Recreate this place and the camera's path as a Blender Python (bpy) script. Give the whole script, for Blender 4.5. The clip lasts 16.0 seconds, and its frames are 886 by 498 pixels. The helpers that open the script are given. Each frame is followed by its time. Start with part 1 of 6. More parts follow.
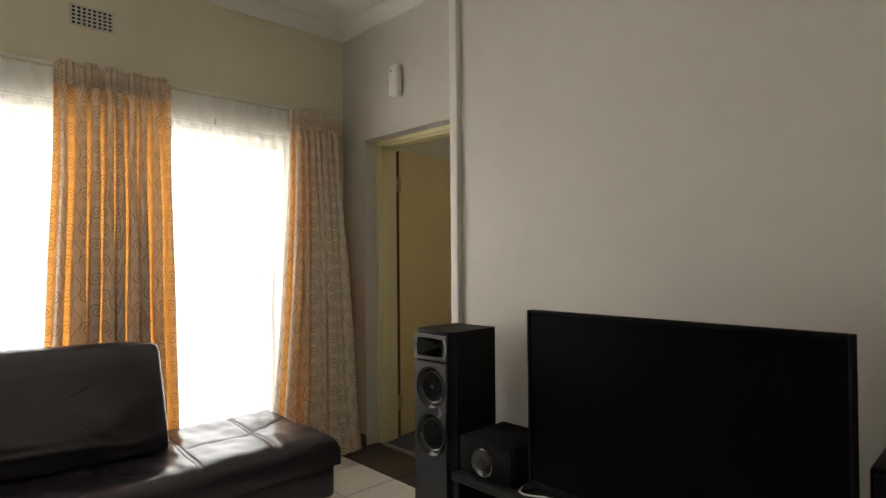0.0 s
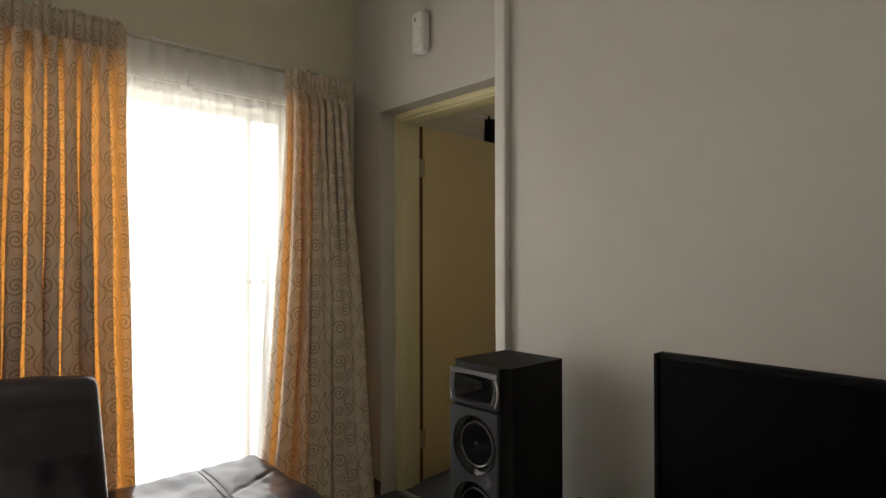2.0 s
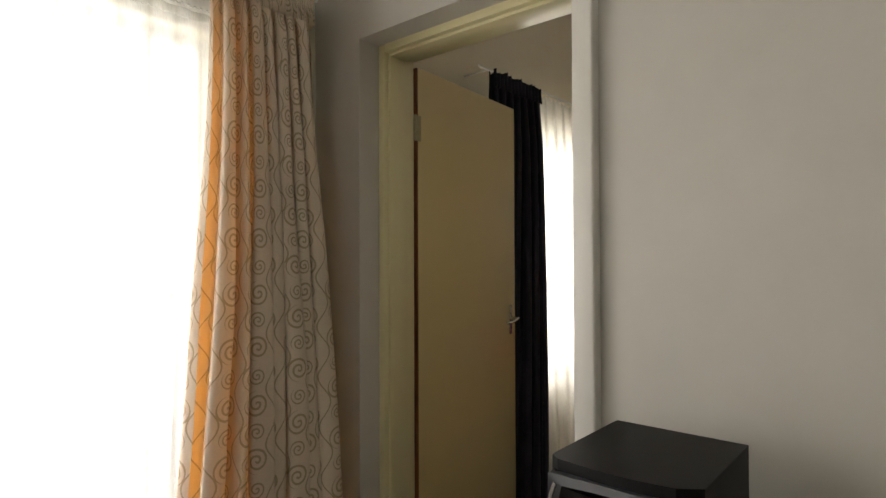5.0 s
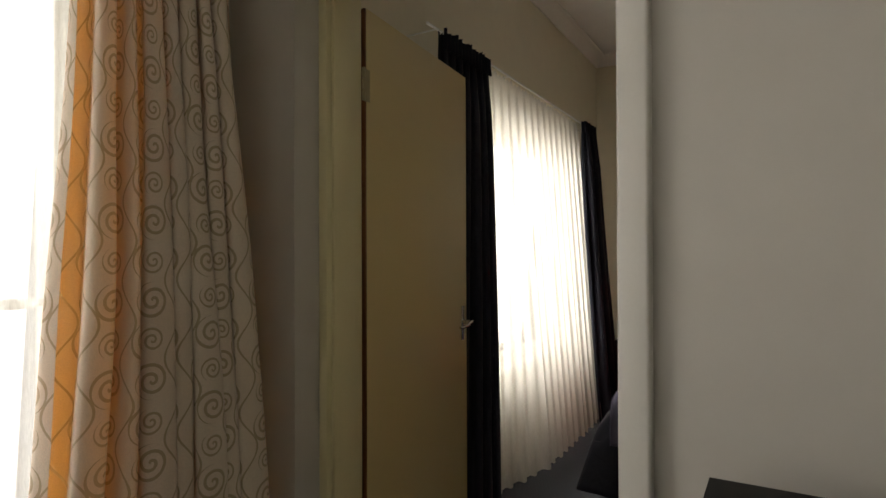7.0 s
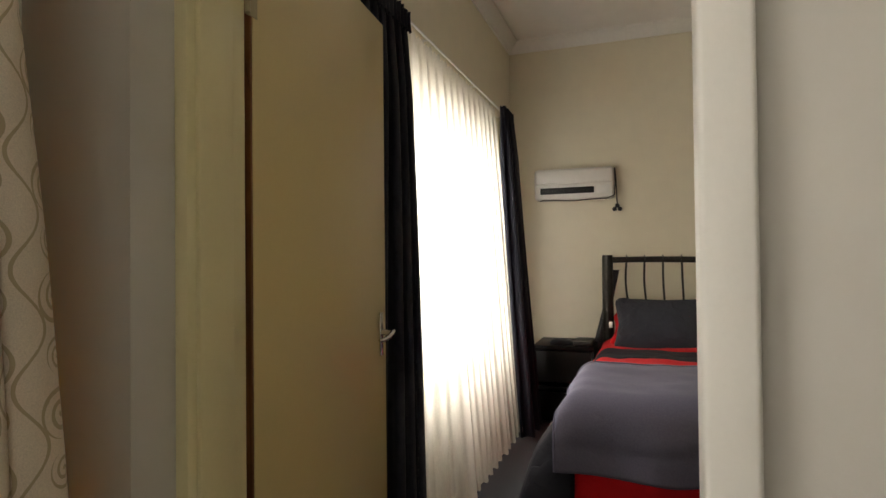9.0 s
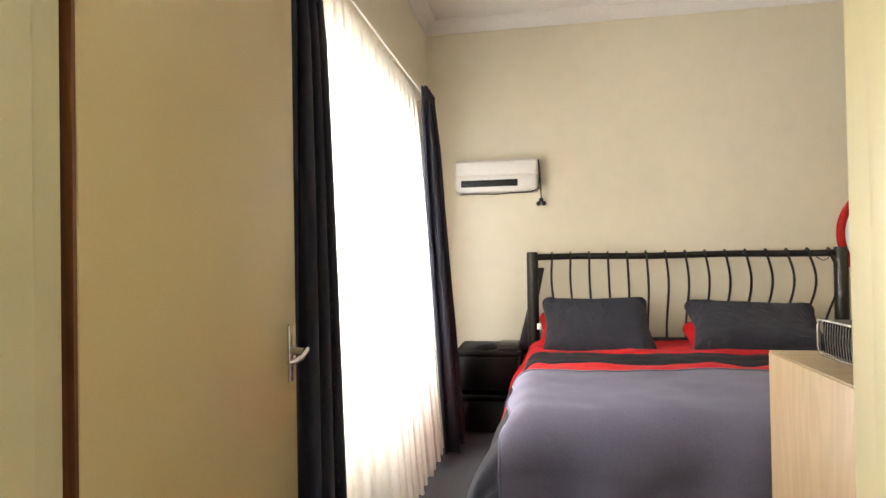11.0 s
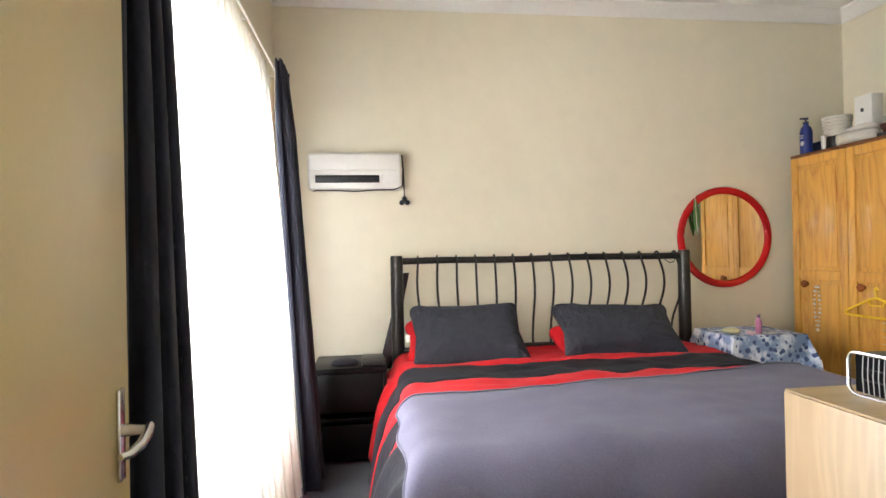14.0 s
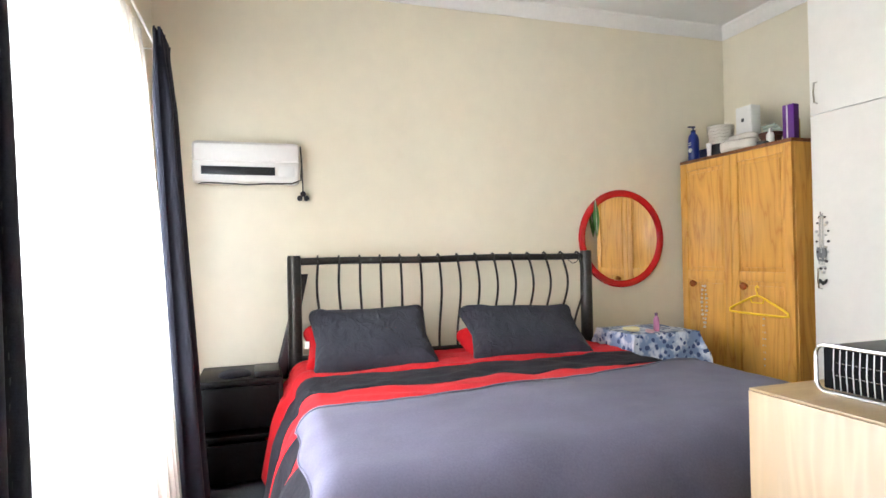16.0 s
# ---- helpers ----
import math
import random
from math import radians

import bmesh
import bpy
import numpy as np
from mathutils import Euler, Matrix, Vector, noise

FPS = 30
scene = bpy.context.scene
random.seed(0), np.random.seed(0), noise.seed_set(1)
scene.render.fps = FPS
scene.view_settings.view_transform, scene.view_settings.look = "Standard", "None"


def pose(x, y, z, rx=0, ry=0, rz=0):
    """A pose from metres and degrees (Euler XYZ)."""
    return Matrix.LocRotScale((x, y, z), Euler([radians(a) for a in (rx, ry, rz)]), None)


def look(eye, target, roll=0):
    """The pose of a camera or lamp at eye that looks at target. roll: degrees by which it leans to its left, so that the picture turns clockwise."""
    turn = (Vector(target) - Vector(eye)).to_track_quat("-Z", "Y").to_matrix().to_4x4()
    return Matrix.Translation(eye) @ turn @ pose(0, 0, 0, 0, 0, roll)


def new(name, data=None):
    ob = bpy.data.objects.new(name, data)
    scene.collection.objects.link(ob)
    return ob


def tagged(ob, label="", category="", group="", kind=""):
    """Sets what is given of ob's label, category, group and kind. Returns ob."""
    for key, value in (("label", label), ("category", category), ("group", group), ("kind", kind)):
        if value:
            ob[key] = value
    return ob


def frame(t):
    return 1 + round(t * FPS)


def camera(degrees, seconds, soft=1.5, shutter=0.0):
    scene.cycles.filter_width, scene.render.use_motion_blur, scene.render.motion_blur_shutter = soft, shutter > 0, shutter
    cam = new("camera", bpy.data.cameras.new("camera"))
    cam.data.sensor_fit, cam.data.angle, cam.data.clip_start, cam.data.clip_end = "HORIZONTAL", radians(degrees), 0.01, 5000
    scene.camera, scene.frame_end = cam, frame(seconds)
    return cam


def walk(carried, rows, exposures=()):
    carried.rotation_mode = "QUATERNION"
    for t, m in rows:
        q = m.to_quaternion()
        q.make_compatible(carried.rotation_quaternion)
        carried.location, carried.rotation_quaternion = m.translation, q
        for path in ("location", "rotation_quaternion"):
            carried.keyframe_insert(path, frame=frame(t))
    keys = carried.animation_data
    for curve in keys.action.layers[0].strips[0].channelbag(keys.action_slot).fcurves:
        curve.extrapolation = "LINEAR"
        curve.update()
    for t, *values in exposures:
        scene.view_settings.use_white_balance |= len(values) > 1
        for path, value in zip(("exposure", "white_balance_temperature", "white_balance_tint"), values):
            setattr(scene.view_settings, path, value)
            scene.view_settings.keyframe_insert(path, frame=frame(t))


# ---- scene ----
cam = camera(75.8, 16.0)
PATH = [
    (0, (-0.045, 0.207, 1.279), (1.34, 1.65, 1.304), -0.5),
    (0.5, (0.095, 0.391, 1.302), (1.463, 1.849, 1.321), -0.3),
    (1, (0.197, 0.542, 1.298), (1.558, 2.008, 1.313), -0.3),
    (1.5, (0.302, 0.718, 1.301), (1.659, 2.186, 1.318), -0.2),
    (2, (0.407, 0.868, 1.297), (1.764, 2.337, 1.316), -0.1),
    (2.5, (0.488, 1.048, 1.302), (1.852, 2.51, 1.32), -0.0),
    (3, (0.552, 1.22, 1.289), (1.927, 2.672, 1.314), 0.2),
    (3.5, (0.627, 1.374, 1.278), (2.026, 2.803, 1.303), 0.3),
    (4, (0.728, 1.524, 1.29), (2.157, 2.923, 1.313), 0.1),
    (6.5, (1.071, 2.15, 1.267), (2.748, 3.239, 1.29), -0.2),
    (7, (1.134, 2.243, 1.272), (2.859, 3.255, 1.286), -0.2),
    (7.5, (1.263, 2.345, 1.234), (3.022, 3.298, 1.271), -0.5),
    (8, (1.304, 2.443, 1.247), (3.119, 3.282, 1.274), -0.1),
    (8.5, (1.406, 2.502, 1.238), (3.262, 3.248, 1.261), -0.1),
    (9, (1.539, 2.556, 1.229), (3.422, 3.231, 1.258), -0.6),
    (11.5, (1.97, 2.804, 1.213), (3.954, 3.058, 1.233), -0.9),
    (12, (2.036, 2.848, 1.218), (4.03, 3.004, 1.234), -0.9),
    (12.5, (2.118, 2.892, 1.222), (4.117, 2.942, 1.24), -1.0),
    (13, (2.173, 2.908, 1.247), (4.172, 2.859, 1.26), -1.1),
    (13.5, (2.248, 2.956, 1.255), (4.243, 2.809, 1.264), -1.1),
    (14, (2.303, 2.996, 1.252), (4.287, 2.747, 1.262), -1.2),
    (14.5, (2.348, 3.01, 1.229), (4.319, 2.673, 1.248), -1.2),
    (15, (2.396, 3.047, 1.269), (4.347, 2.608, 1.265), -1.1),
    (15.5, (2.447, 3.036, 1.245), (4.377, 2.512, 1.254), -1.1),
    (16, (2.497, 3.016, 1.221), (4.403, 2.411, 1.241), -1.1),
]
walk(cam, [(t, look(eye, target, roll)) for t, eye, target, roll in PATH], [(0.0, -1.15, 6750, 10), (1.5, -1.45, 6700, 10), (2.5, -1.5, 6650, 10), (3.4, -1.25, 6600, 10), (4.2, -0.98, 6600, 10), (6.4, -1.5, 6700, 10), (7.0, -1.7, 6750, 10), (7.5, -1.9, 6900, 10), (8.0, -1.92, 6900, 10), (8.5, -1.35, 6850, 10), (9.2, -0.9, 6900, 10), (11.3, 0.50, 6450, 10), (12.0, 0.60, 6380, 10), (12.5, 0.58, 6300, 10), (13.5, 0.52, 6100, 10), (14.5, 0.54, 5880, 10), (16.0, 0.72, 5650, 10)])

# ---- plan, in metres ----
WX, EXT = 2.25, 3.62            # living-room face of the divider; inner face of the outer wall
DY0, DY1, DZ = 2.462, 3.36, 2.07  # doorway
DHX, DHY, DOOR_TURN = 2.505, 3.372, 5.0
TOPL = 2.895                    # living-room ceiling
BX, BY = 6.20, -0.58            # bedroom: wall behind the bed, wall behind the wardrobe
LW = (-2.4, 1.86, 0.12, 2.03)   # living-room window: x from, to, z from, to
BW = (3.35, 5.35, 0.60, 1.96)   # bedroom window

# ---- exposure, world and light ----
world = bpy.data.worlds.new("sky")
scene.world = world
world.use_nodes = True
sky_tex = world.node_tree.nodes.new("ShaderNodeTexSky")
sky_tex.sky_type, sky_tex.sun_disc = "NISHITA", False
sky_tex.sun_elevation, sky_tex.sun_rotation = radians(48), radians(-35)
world.node_tree.links.new(sky_tex.outputs[0], world.node_tree.nodes["Background"].inputs[0])
world.node_tree.nodes["Background"].inputs[1].default_value = 0.12

sun = new("sun", bpy.data.lights.new("sun", "SUN"))
sun.data.energy, sun.data.angle, sun.data.color = 1.0, radians(12), (1.0, 0.96, 0.9)
sun.matrix_world = look((0, 20, 22), (0, 4, 0))


def window_lamp(name, x0, x1, z0, z1, y, watts, color):
    """The sky's light in a window's opening, shining into the room."""
    lamp = new(name, bpy.data.lights.new(name, "AREA"))
    lamp.data.shape, lamp.data.size, lamp.data.size_y = "RECTANGLE", x1 - x0, z1 - z0
    lamp.data.energy, lamp.data.color = watts, color
    lamp.matrix_world = look(((x0 + x1) / 2, y, (z0 + z1) / 2), ((x0 + x1) / 2, y - 1, (z0 + z1) / 2 - 0.12))
    return lamp


window_lamp("window_light_living", LW[0], LW[1], LW[2], LW[3] + 0.12, EXT + 0.30, 192, (1.0, 0.98, 0.95))
window_lamp("window_light_bedroom", BW[0], BW[1], BW[2], BW[3] + 0.06, EXT + 0.30, 86, (1.0, 0.98, 0.95))


# ---- materials ----
class Nodes:
    """A short way to write shader nodes."""

    def __init__(self, name):
        self.mat = bpy.data.materials.new(name)
        self.mat.use_nodes = True
        self.tree = self.mat.node_tree
        self.bsdf = self.tree.nodes["Principled BSDF"]
        self.out = self.tree.nodes["Material Output"]

    def add(self, kind, **props):
        node = self.tree.nodes.new(kind)
        for key, value in props.items():
            setattr(node, key, value)
        return node

    def link(self, a, b):
        self.tree.links.new(a, b)

    def feed(self, socket, value):
        if isinstance(value, bpy.types.NodeSocket):
            self.link(value, socket)
        elif isinstance(value, tuple) and len(value) == 3 and socket.type == "RGBA":
            socket.default_value = (*value, 1)
        else:
            socket.default_value = value

    def math(self, op, a, b=0.0, c=0.0):
        node = self.add("ShaderNodeMath", operation=op)
        for n, v in enumerate((a, b, c)):
            self.feed(node.inputs[n], v)
        return node.outputs[0]

    def coords(self, which="Object", scale=(1, 1, 1), turn=(0, 0, 0)):
        node = self.add("ShaderNodeMapping")
        self.link(self.add("ShaderNodeTexCoord").outputs[which], node.inputs[0])
        node.inputs["Scale"].default_value = scale
        node.inputs["Rotation"].default_value = turn
        return node.outputs[0]

    def noise(self, vec, scale, detail=3.0, rough=0.55, warp=0.0):
        node = self.add("ShaderNodeTexNoise")
        self.link(vec, node.inputs["Vector"])
        for key, value in (("Scale", scale), ("Detail", detail), ("Roughness", rough), ("Distortion", warp)):
            node.inputs[key].default_value = value
        return node.outputs["Fac"]

    def ramp(self, fac, *stops):
        node = self.add("ShaderNodeValToRGB")
        while len(node.color_ramp.elements) < len(stops):
            node.color_ramp.elements.new(0.5)
        for e, (at, col) in zip(node.color_ramp.elements, stops):
            e.position, e.color = at, (*col, 1)
        self.link(fac, node.inputs[0])
        return node.outputs[0]

    def mix(self, fac, a, b, blend="MIX"):
        node = self.add("ShaderNodeMix", data_type="RGBA", blend_type=blend)
        self.feed(node.inputs["Factor"], fac)
        self.feed(node.inputs["A"], a)
        self.feed(node.inputs["B"], b)
        return node.outputs["Result"]

    def bump(self, height, strength=0.3, depth=0.002, under=None):
        node = self.add("ShaderNodeBump")
        node.inputs["Strength"].default_value, node.inputs["Distance"].default_value = strength, depth
        self.link(height, node.inputs["Height"])
        if under is not None:
            self.link(under, node.inputs["Normal"])
        return node.outputs[0]

    def done(self, color=None, rough=None, metal=None, normal=None, **more):
        for key, value in (("Base Color", color), ("Roughness", rough), ("Metallic", metal), ("Normal", normal), *more.items()):
            if value is not None:
                self.feed(self.bsdf.inputs[key.replace("_", " ")], value)
        return self.mat


def tint(c, k):
    return tuple(min(1.0, v * k) for v in c)


def plain(name, color, rough=0.5, metal=0.0, vary=0.12, grain=40.0, relief=0.1, depth=0.001, broad=2.5, patchy=0.16, **more):
    """A surface with fine grain and broad stains."""
    n = Nodes(name)
    vec = n.coords()
    fine, wide = n.noise(vec, grain, 4), n.noise(vec, broad, 3)
    both = n.math("MULTIPLY_ADD", fine, 0.5, n.math("MULTIPLY", wide, 0.5))
    col = n.ramp(both, (0.3, tint(color, 1 - vary)), (0.7, tint(color, 1 + vary)))
    r = n.math("MULTIPLY_ADD", wide, patchy, rough - patchy / 2)
    return n.done(col, r, metal, n.bump(fine, relief, depth), **more)


def wall_paint(name, color):
    n = Nodes(name)
    vec = n.coords()
    roller, wide, drift = n.noise(vec, 160, 3), n.noise(vec, 1.3, 4), n.noise(vec, 9, 4)
    col = n.ramp(n.math("MULTIPLY_ADD", wide, 0.6, n.math("MULTIPLY", drift, 0.4)), (0.3, tint(color, 0.94)), (0.7, tint(color, 1.04)))
    under = n.bump(drift, 0.12, 0.006)
    return n.done(col, n.math("MULTIPLY_ADD", drift, 0.15, 0.42), None, n.bump(roller, 0.18, 0.0012, under))


def pine(name, light, dark, axis=2, scale=1.0, rough=0.32):
    """Varnished wood whose grain runs along one axis."""
    n = Nodes(name)
    s = [5.0 * scale] * 3
    s[axis] = 0.55 * scale
    vec = n.coords(scale=tuple(s))
    warp = n.noise(vec, 1.4, 3, 0.5, 0.6)
    wave = n.math("FRACT", n.math("MULTIPLY", warp, 7.0))
    ring = n.math("ABSOLUTE", n.math("SUBTRACT", wave, 0.5))
    fine = n.noise(n.coords(scale=tuple(v * 8 for v in s)), 2.0, 4)
    col = n.ramp(ring, (0.0, dark), (0.10, tint(light, 0.86)), (0.5, light))
    col = n.mix(n.math("MULTIPLY", fine, 0.22), col, dark)
    return n.done(col, n.math("MULTIPLY_ADD", fine, 0.15, rough - 0.05), None, n.bump(ring, 0.06, 0.001), Coat_Weight=0.25)


def leather(name, color):
    n = Nodes(name)
    vec = n.coords()
    grain = n.noise(vec, 110, 3)
    crease = n.noise(n.coords(scale=(1, 1, 1.6)), 3.5, 2, 0.4, 0.4)
    wrinkle = n.noise(n.coords(scale=(1, 1.5, 1.4)), 11, 3, 0.5, 1.2)
    col = n.ramp(n.noise(vec, 5, 4), (0.3, tint(color, 0.9)), (0.7, tint(color, 1.15)))
    under = n.bump(wrinkle, 0.22, 0.006, n.bump(crease, 0.15, 0.012))
    # the coat's blue tint imitates the sky's sheen on the leather
    return n.done(col, n.math("MULTIPLY_ADD", crease, 0.1, 0.27), None, n.bump(grain, 0.15, 0.0008, under), Specular_IOR_Level=0.45, Coat_Weight=0.6, Coat_Roughness=0.15, Coat_Tint=(0.86, 0.92, 1.0, 1.0))


def fabric(name, color, second=None, glow=0.0, glow_color=None, weave=420.0, sheen=0.2, vary=0.18, wrinkle=0.4, crumple=0.008):
    """Woven cloth; glow is the share of light that comes through it."""
    n = Nodes(name)
    vec = n.coords()
    fine, wide, fold = n.noise(vec, weave, 2), n.noise(vec, 4, 4), n.noise(vec, 14, 3, 0.5, 0.8)
    col = n.ramp(n.math("MULTIPLY_ADD", fine, 0.5, n.math("MULTIPLY", wide, 0.5)), (0.3, tint(color, 1 - vary)), (0.7, second or tint(color, 1 + vary)))
    nrm = n.bump(fine, 0.35, 0.0008, n.bump(fold, wrinkle, crumple))
    n.done(col, 0.9, None, nrm, Sheen_Weight=sheen, Specular_IOR_Level=0.15)
    if glow:
        through_cloth = n.add("ShaderNodeBsdfTranslucent")
        n.feed(through_cloth.inputs["Color"], glow_color or color)
        mixer = n.add("ShaderNodeMixShader")
        mixer.inputs[0].default_value = glow
        n.link(n.bsdf.outputs[0], mixer.inputs[1])
        n.link(through_cloth.outputs[0], mixer.inputs[2])
        n.link(mixer.outputs[0], n.out.inputs[0])
    return n.mat


def sheer_cloth(name, color, clear, glow):
    """Thin net curtain: part open weave, part cloth that passes light."""
    n = Nodes(name)
    vec = n.coords(scale=(1, 1, 0.15))
    thread = n.noise(vec, 300, 2)
    n.done(color, 0.9, None, n.bump(thread, 0.2, 0.0005))
    lit = n.add("ShaderNodeBsdfTranslucent")
    n.feed(lit.inputs["Color"], color)
    cloth = n.add("ShaderNodeMixShader")
    cloth.inputs[0].default_value = glow
    n.link(n.bsdf.outputs[0], cloth.inputs[1])
    n.link(lit.outputs[0], cloth.inputs[2])
    gap = n.add("ShaderNodeMixShader")
    n.link(n.math("MULTIPLY_ADD", thread, 0.2, clear - 0.1), gap.inputs[0])
    n.link(cloth.outputs[0], gap.inputs[1])
    n.link(n.add("ShaderNodeBsdfTransparent").outputs[0], gap.inputs[2])
    n.link(gap.outputs[0], n.out.inputs[0])
    return n.mat


def swirl_cloth(name, ground, line, glow_color, glow):
    """Curtain cloth with embroidered spirals; its UVs are in metres of cloth."""
    n = Nodes(name)
    uv = n.add("ShaderNodeSeparateXYZ")
    n.link(n.coords("UV"), uv.inputs[0])
    u, v = uv.outputs[0], uv.outputs[1]

    def spirals(cell_w, cell_h, du, dv, pitch, radius, turn):
        a = n.math("DIVIDE", n.math("ADD", u, du), cell_w)
        col = n.math("FLOOR", a)
        b = n.math("ADD", n.math("DIVIDE", n.math("ADD", v, dv), cell_h), n.math("MULTIPLY", n.math("MODULO", n.math("ABSOLUTE", col), 2.0), 0.5))
        x = n.math("MULTIPLY", n.math("SUBTRACT", n.math("FRACT", a), 0.5), cell_w)
        y = n.math("MULTIPLY", n.math("SUBTRACT", n.math("FRACT", b), 0.5), cell_h)
        r = n.math("SQRT", n.math("ADD", n.math("MULTIPLY", x, x), n.math("MULTIPLY", y, y)))
        ang = n.math("DIVIDE", n.math("ARCTAN2", y, x), 2 * math.pi)
        row = n.math("FLOOR", b)
        way = n.math("MULTIPLY_ADD", n.math("MODULO", n.math("ABSOLUTE", row), 2.0), 2 * turn, -turn)
        s = n.math("FRACT", n.math("ADD", n.math("DIVIDE", r, pitch), n.math("MULTIPLY", ang, way)))
        near = n.math("LESS_THAN", n.math("ABSOLUTE", n.math("SUBTRACT", s, 0.5)), 0.19)
        return n.math("MULTIPLY", near, n.math("LESS_THAN", r, radius))

    small = spirals(0.10, 0.165, 0.0, 0.0, 0.0135, 0.027, 1.0)
    large = spirals(0.10, 0.165, 0.0, 0.0825, 0.0185, 0.0385, 1.0)
    swing = n.math("MULTIPLY", n.math("SINE", n.math("MULTIPLY", v, 2 * math.pi / 0.165)), 0.022)
    across = n.math("MULTIPLY", n.math("SUBTRACT", n.math("FRACT", n.math("DIVIDE", n.math("ADD", n.math("ADD", u, swing), 0.05), 0.10)), 0.5), 0.10)
    vine = n.math("LESS_THAN", n.math("ABSOLUTE", across), 0.0028)
    both = n.math("MAXIMUM", n.math("MAXIMUM", small, large), vine)
    vec = n.coords()
    fine = n.noise(vec, 500, 2)
    base = n.ramp(fine, (0.3, tint(ground, 0.88)), (0.7, tint(ground, 1.1)))
    col = n.mix(both, base, line)
    height = n.math("MULTIPLY_ADD", fine, 0.25, both)
    n.done(col, 0.72, None, n.bump(height, 0.9, 0.003, n.bump(n.noise(vec, 16, 3), 0.3, 0.006)), Sheen_Weight=0.15)
    lit = n.add("ShaderNodeBsdfTranslucent")
    n.link(n.mix(n.math("MULTIPLY", both, 0.5), glow_color, (1.0, 0.66, 0.26)), lit.inputs["Color"])
    mixer = n.add("ShaderNodeMixShader")
    mixer.inputs[0].default_value = glow
    n.link(n.bsdf.outputs[0], mixer.inputs[1])
    n.link(lit.outputs[0], mixer.inputs[2])
    n.link(mixer.outputs[0], n.out.inputs[0])
    return n.mat


def carpet_material(name, dark, light):
    """Dark cut carpet with a herringbone weave."""
    n = Nodes(name)
    xyz = n.add("ShaderNodeSeparateXYZ")
    n.link(n.coords(turn=(0, 0, radians(8))), xyz.inputs[0])
    zig = n.math("PINGPONG", xyz.outputs[0], 0.034)
    rows = n.math("FRACT", n.math("MULTIPLY", n.math("ADD", xyz.outputs[1], zig), 46.0))
    rib = n.math("PINGPONG", rows, 0.5)
    fuzz = n.noise(n.coords(), 350, 3)
    col = n.ramp(n.math("MULTIPLY_ADD", rib, 1.1, n.math("MULTIPLY", fuzz, 0.5)), (0.25, dark), (0.75, light))
    return n.done(col, 0.95, None, n.bump(n.math("ADD", rib, fuzz), 0.8, 0.004), Sheen_Weight=0.2)


def flower_cloth(name):
    n = Nodes(name)
    vec = n.coords()
    cell = n.add("ShaderNodeTexVoronoi")
    n.link(vec, cell.inputs["Vector"])
    cell.inputs["Scale"].default_value = 26
    petals = n.math("LESS_THAN", n.math("ADD", cell.outputs[0], n.math("MULTIPLY", n.noise(vec, 60, 2), 0.35)), 0.53)
    blotch = n.ramp(n.noise(vec, 13, 3), (0.42, (0.66, 0.69, 0.75)), (0.56, (0.20, 0.27, 0.45)))
    col = n.mix(petals, blotch, (0.05, 0.08, 0.2))
    return n.done(col, 0.7, None, n.bump(n.noise(vec, 300, 2), 0.2, 0.001))


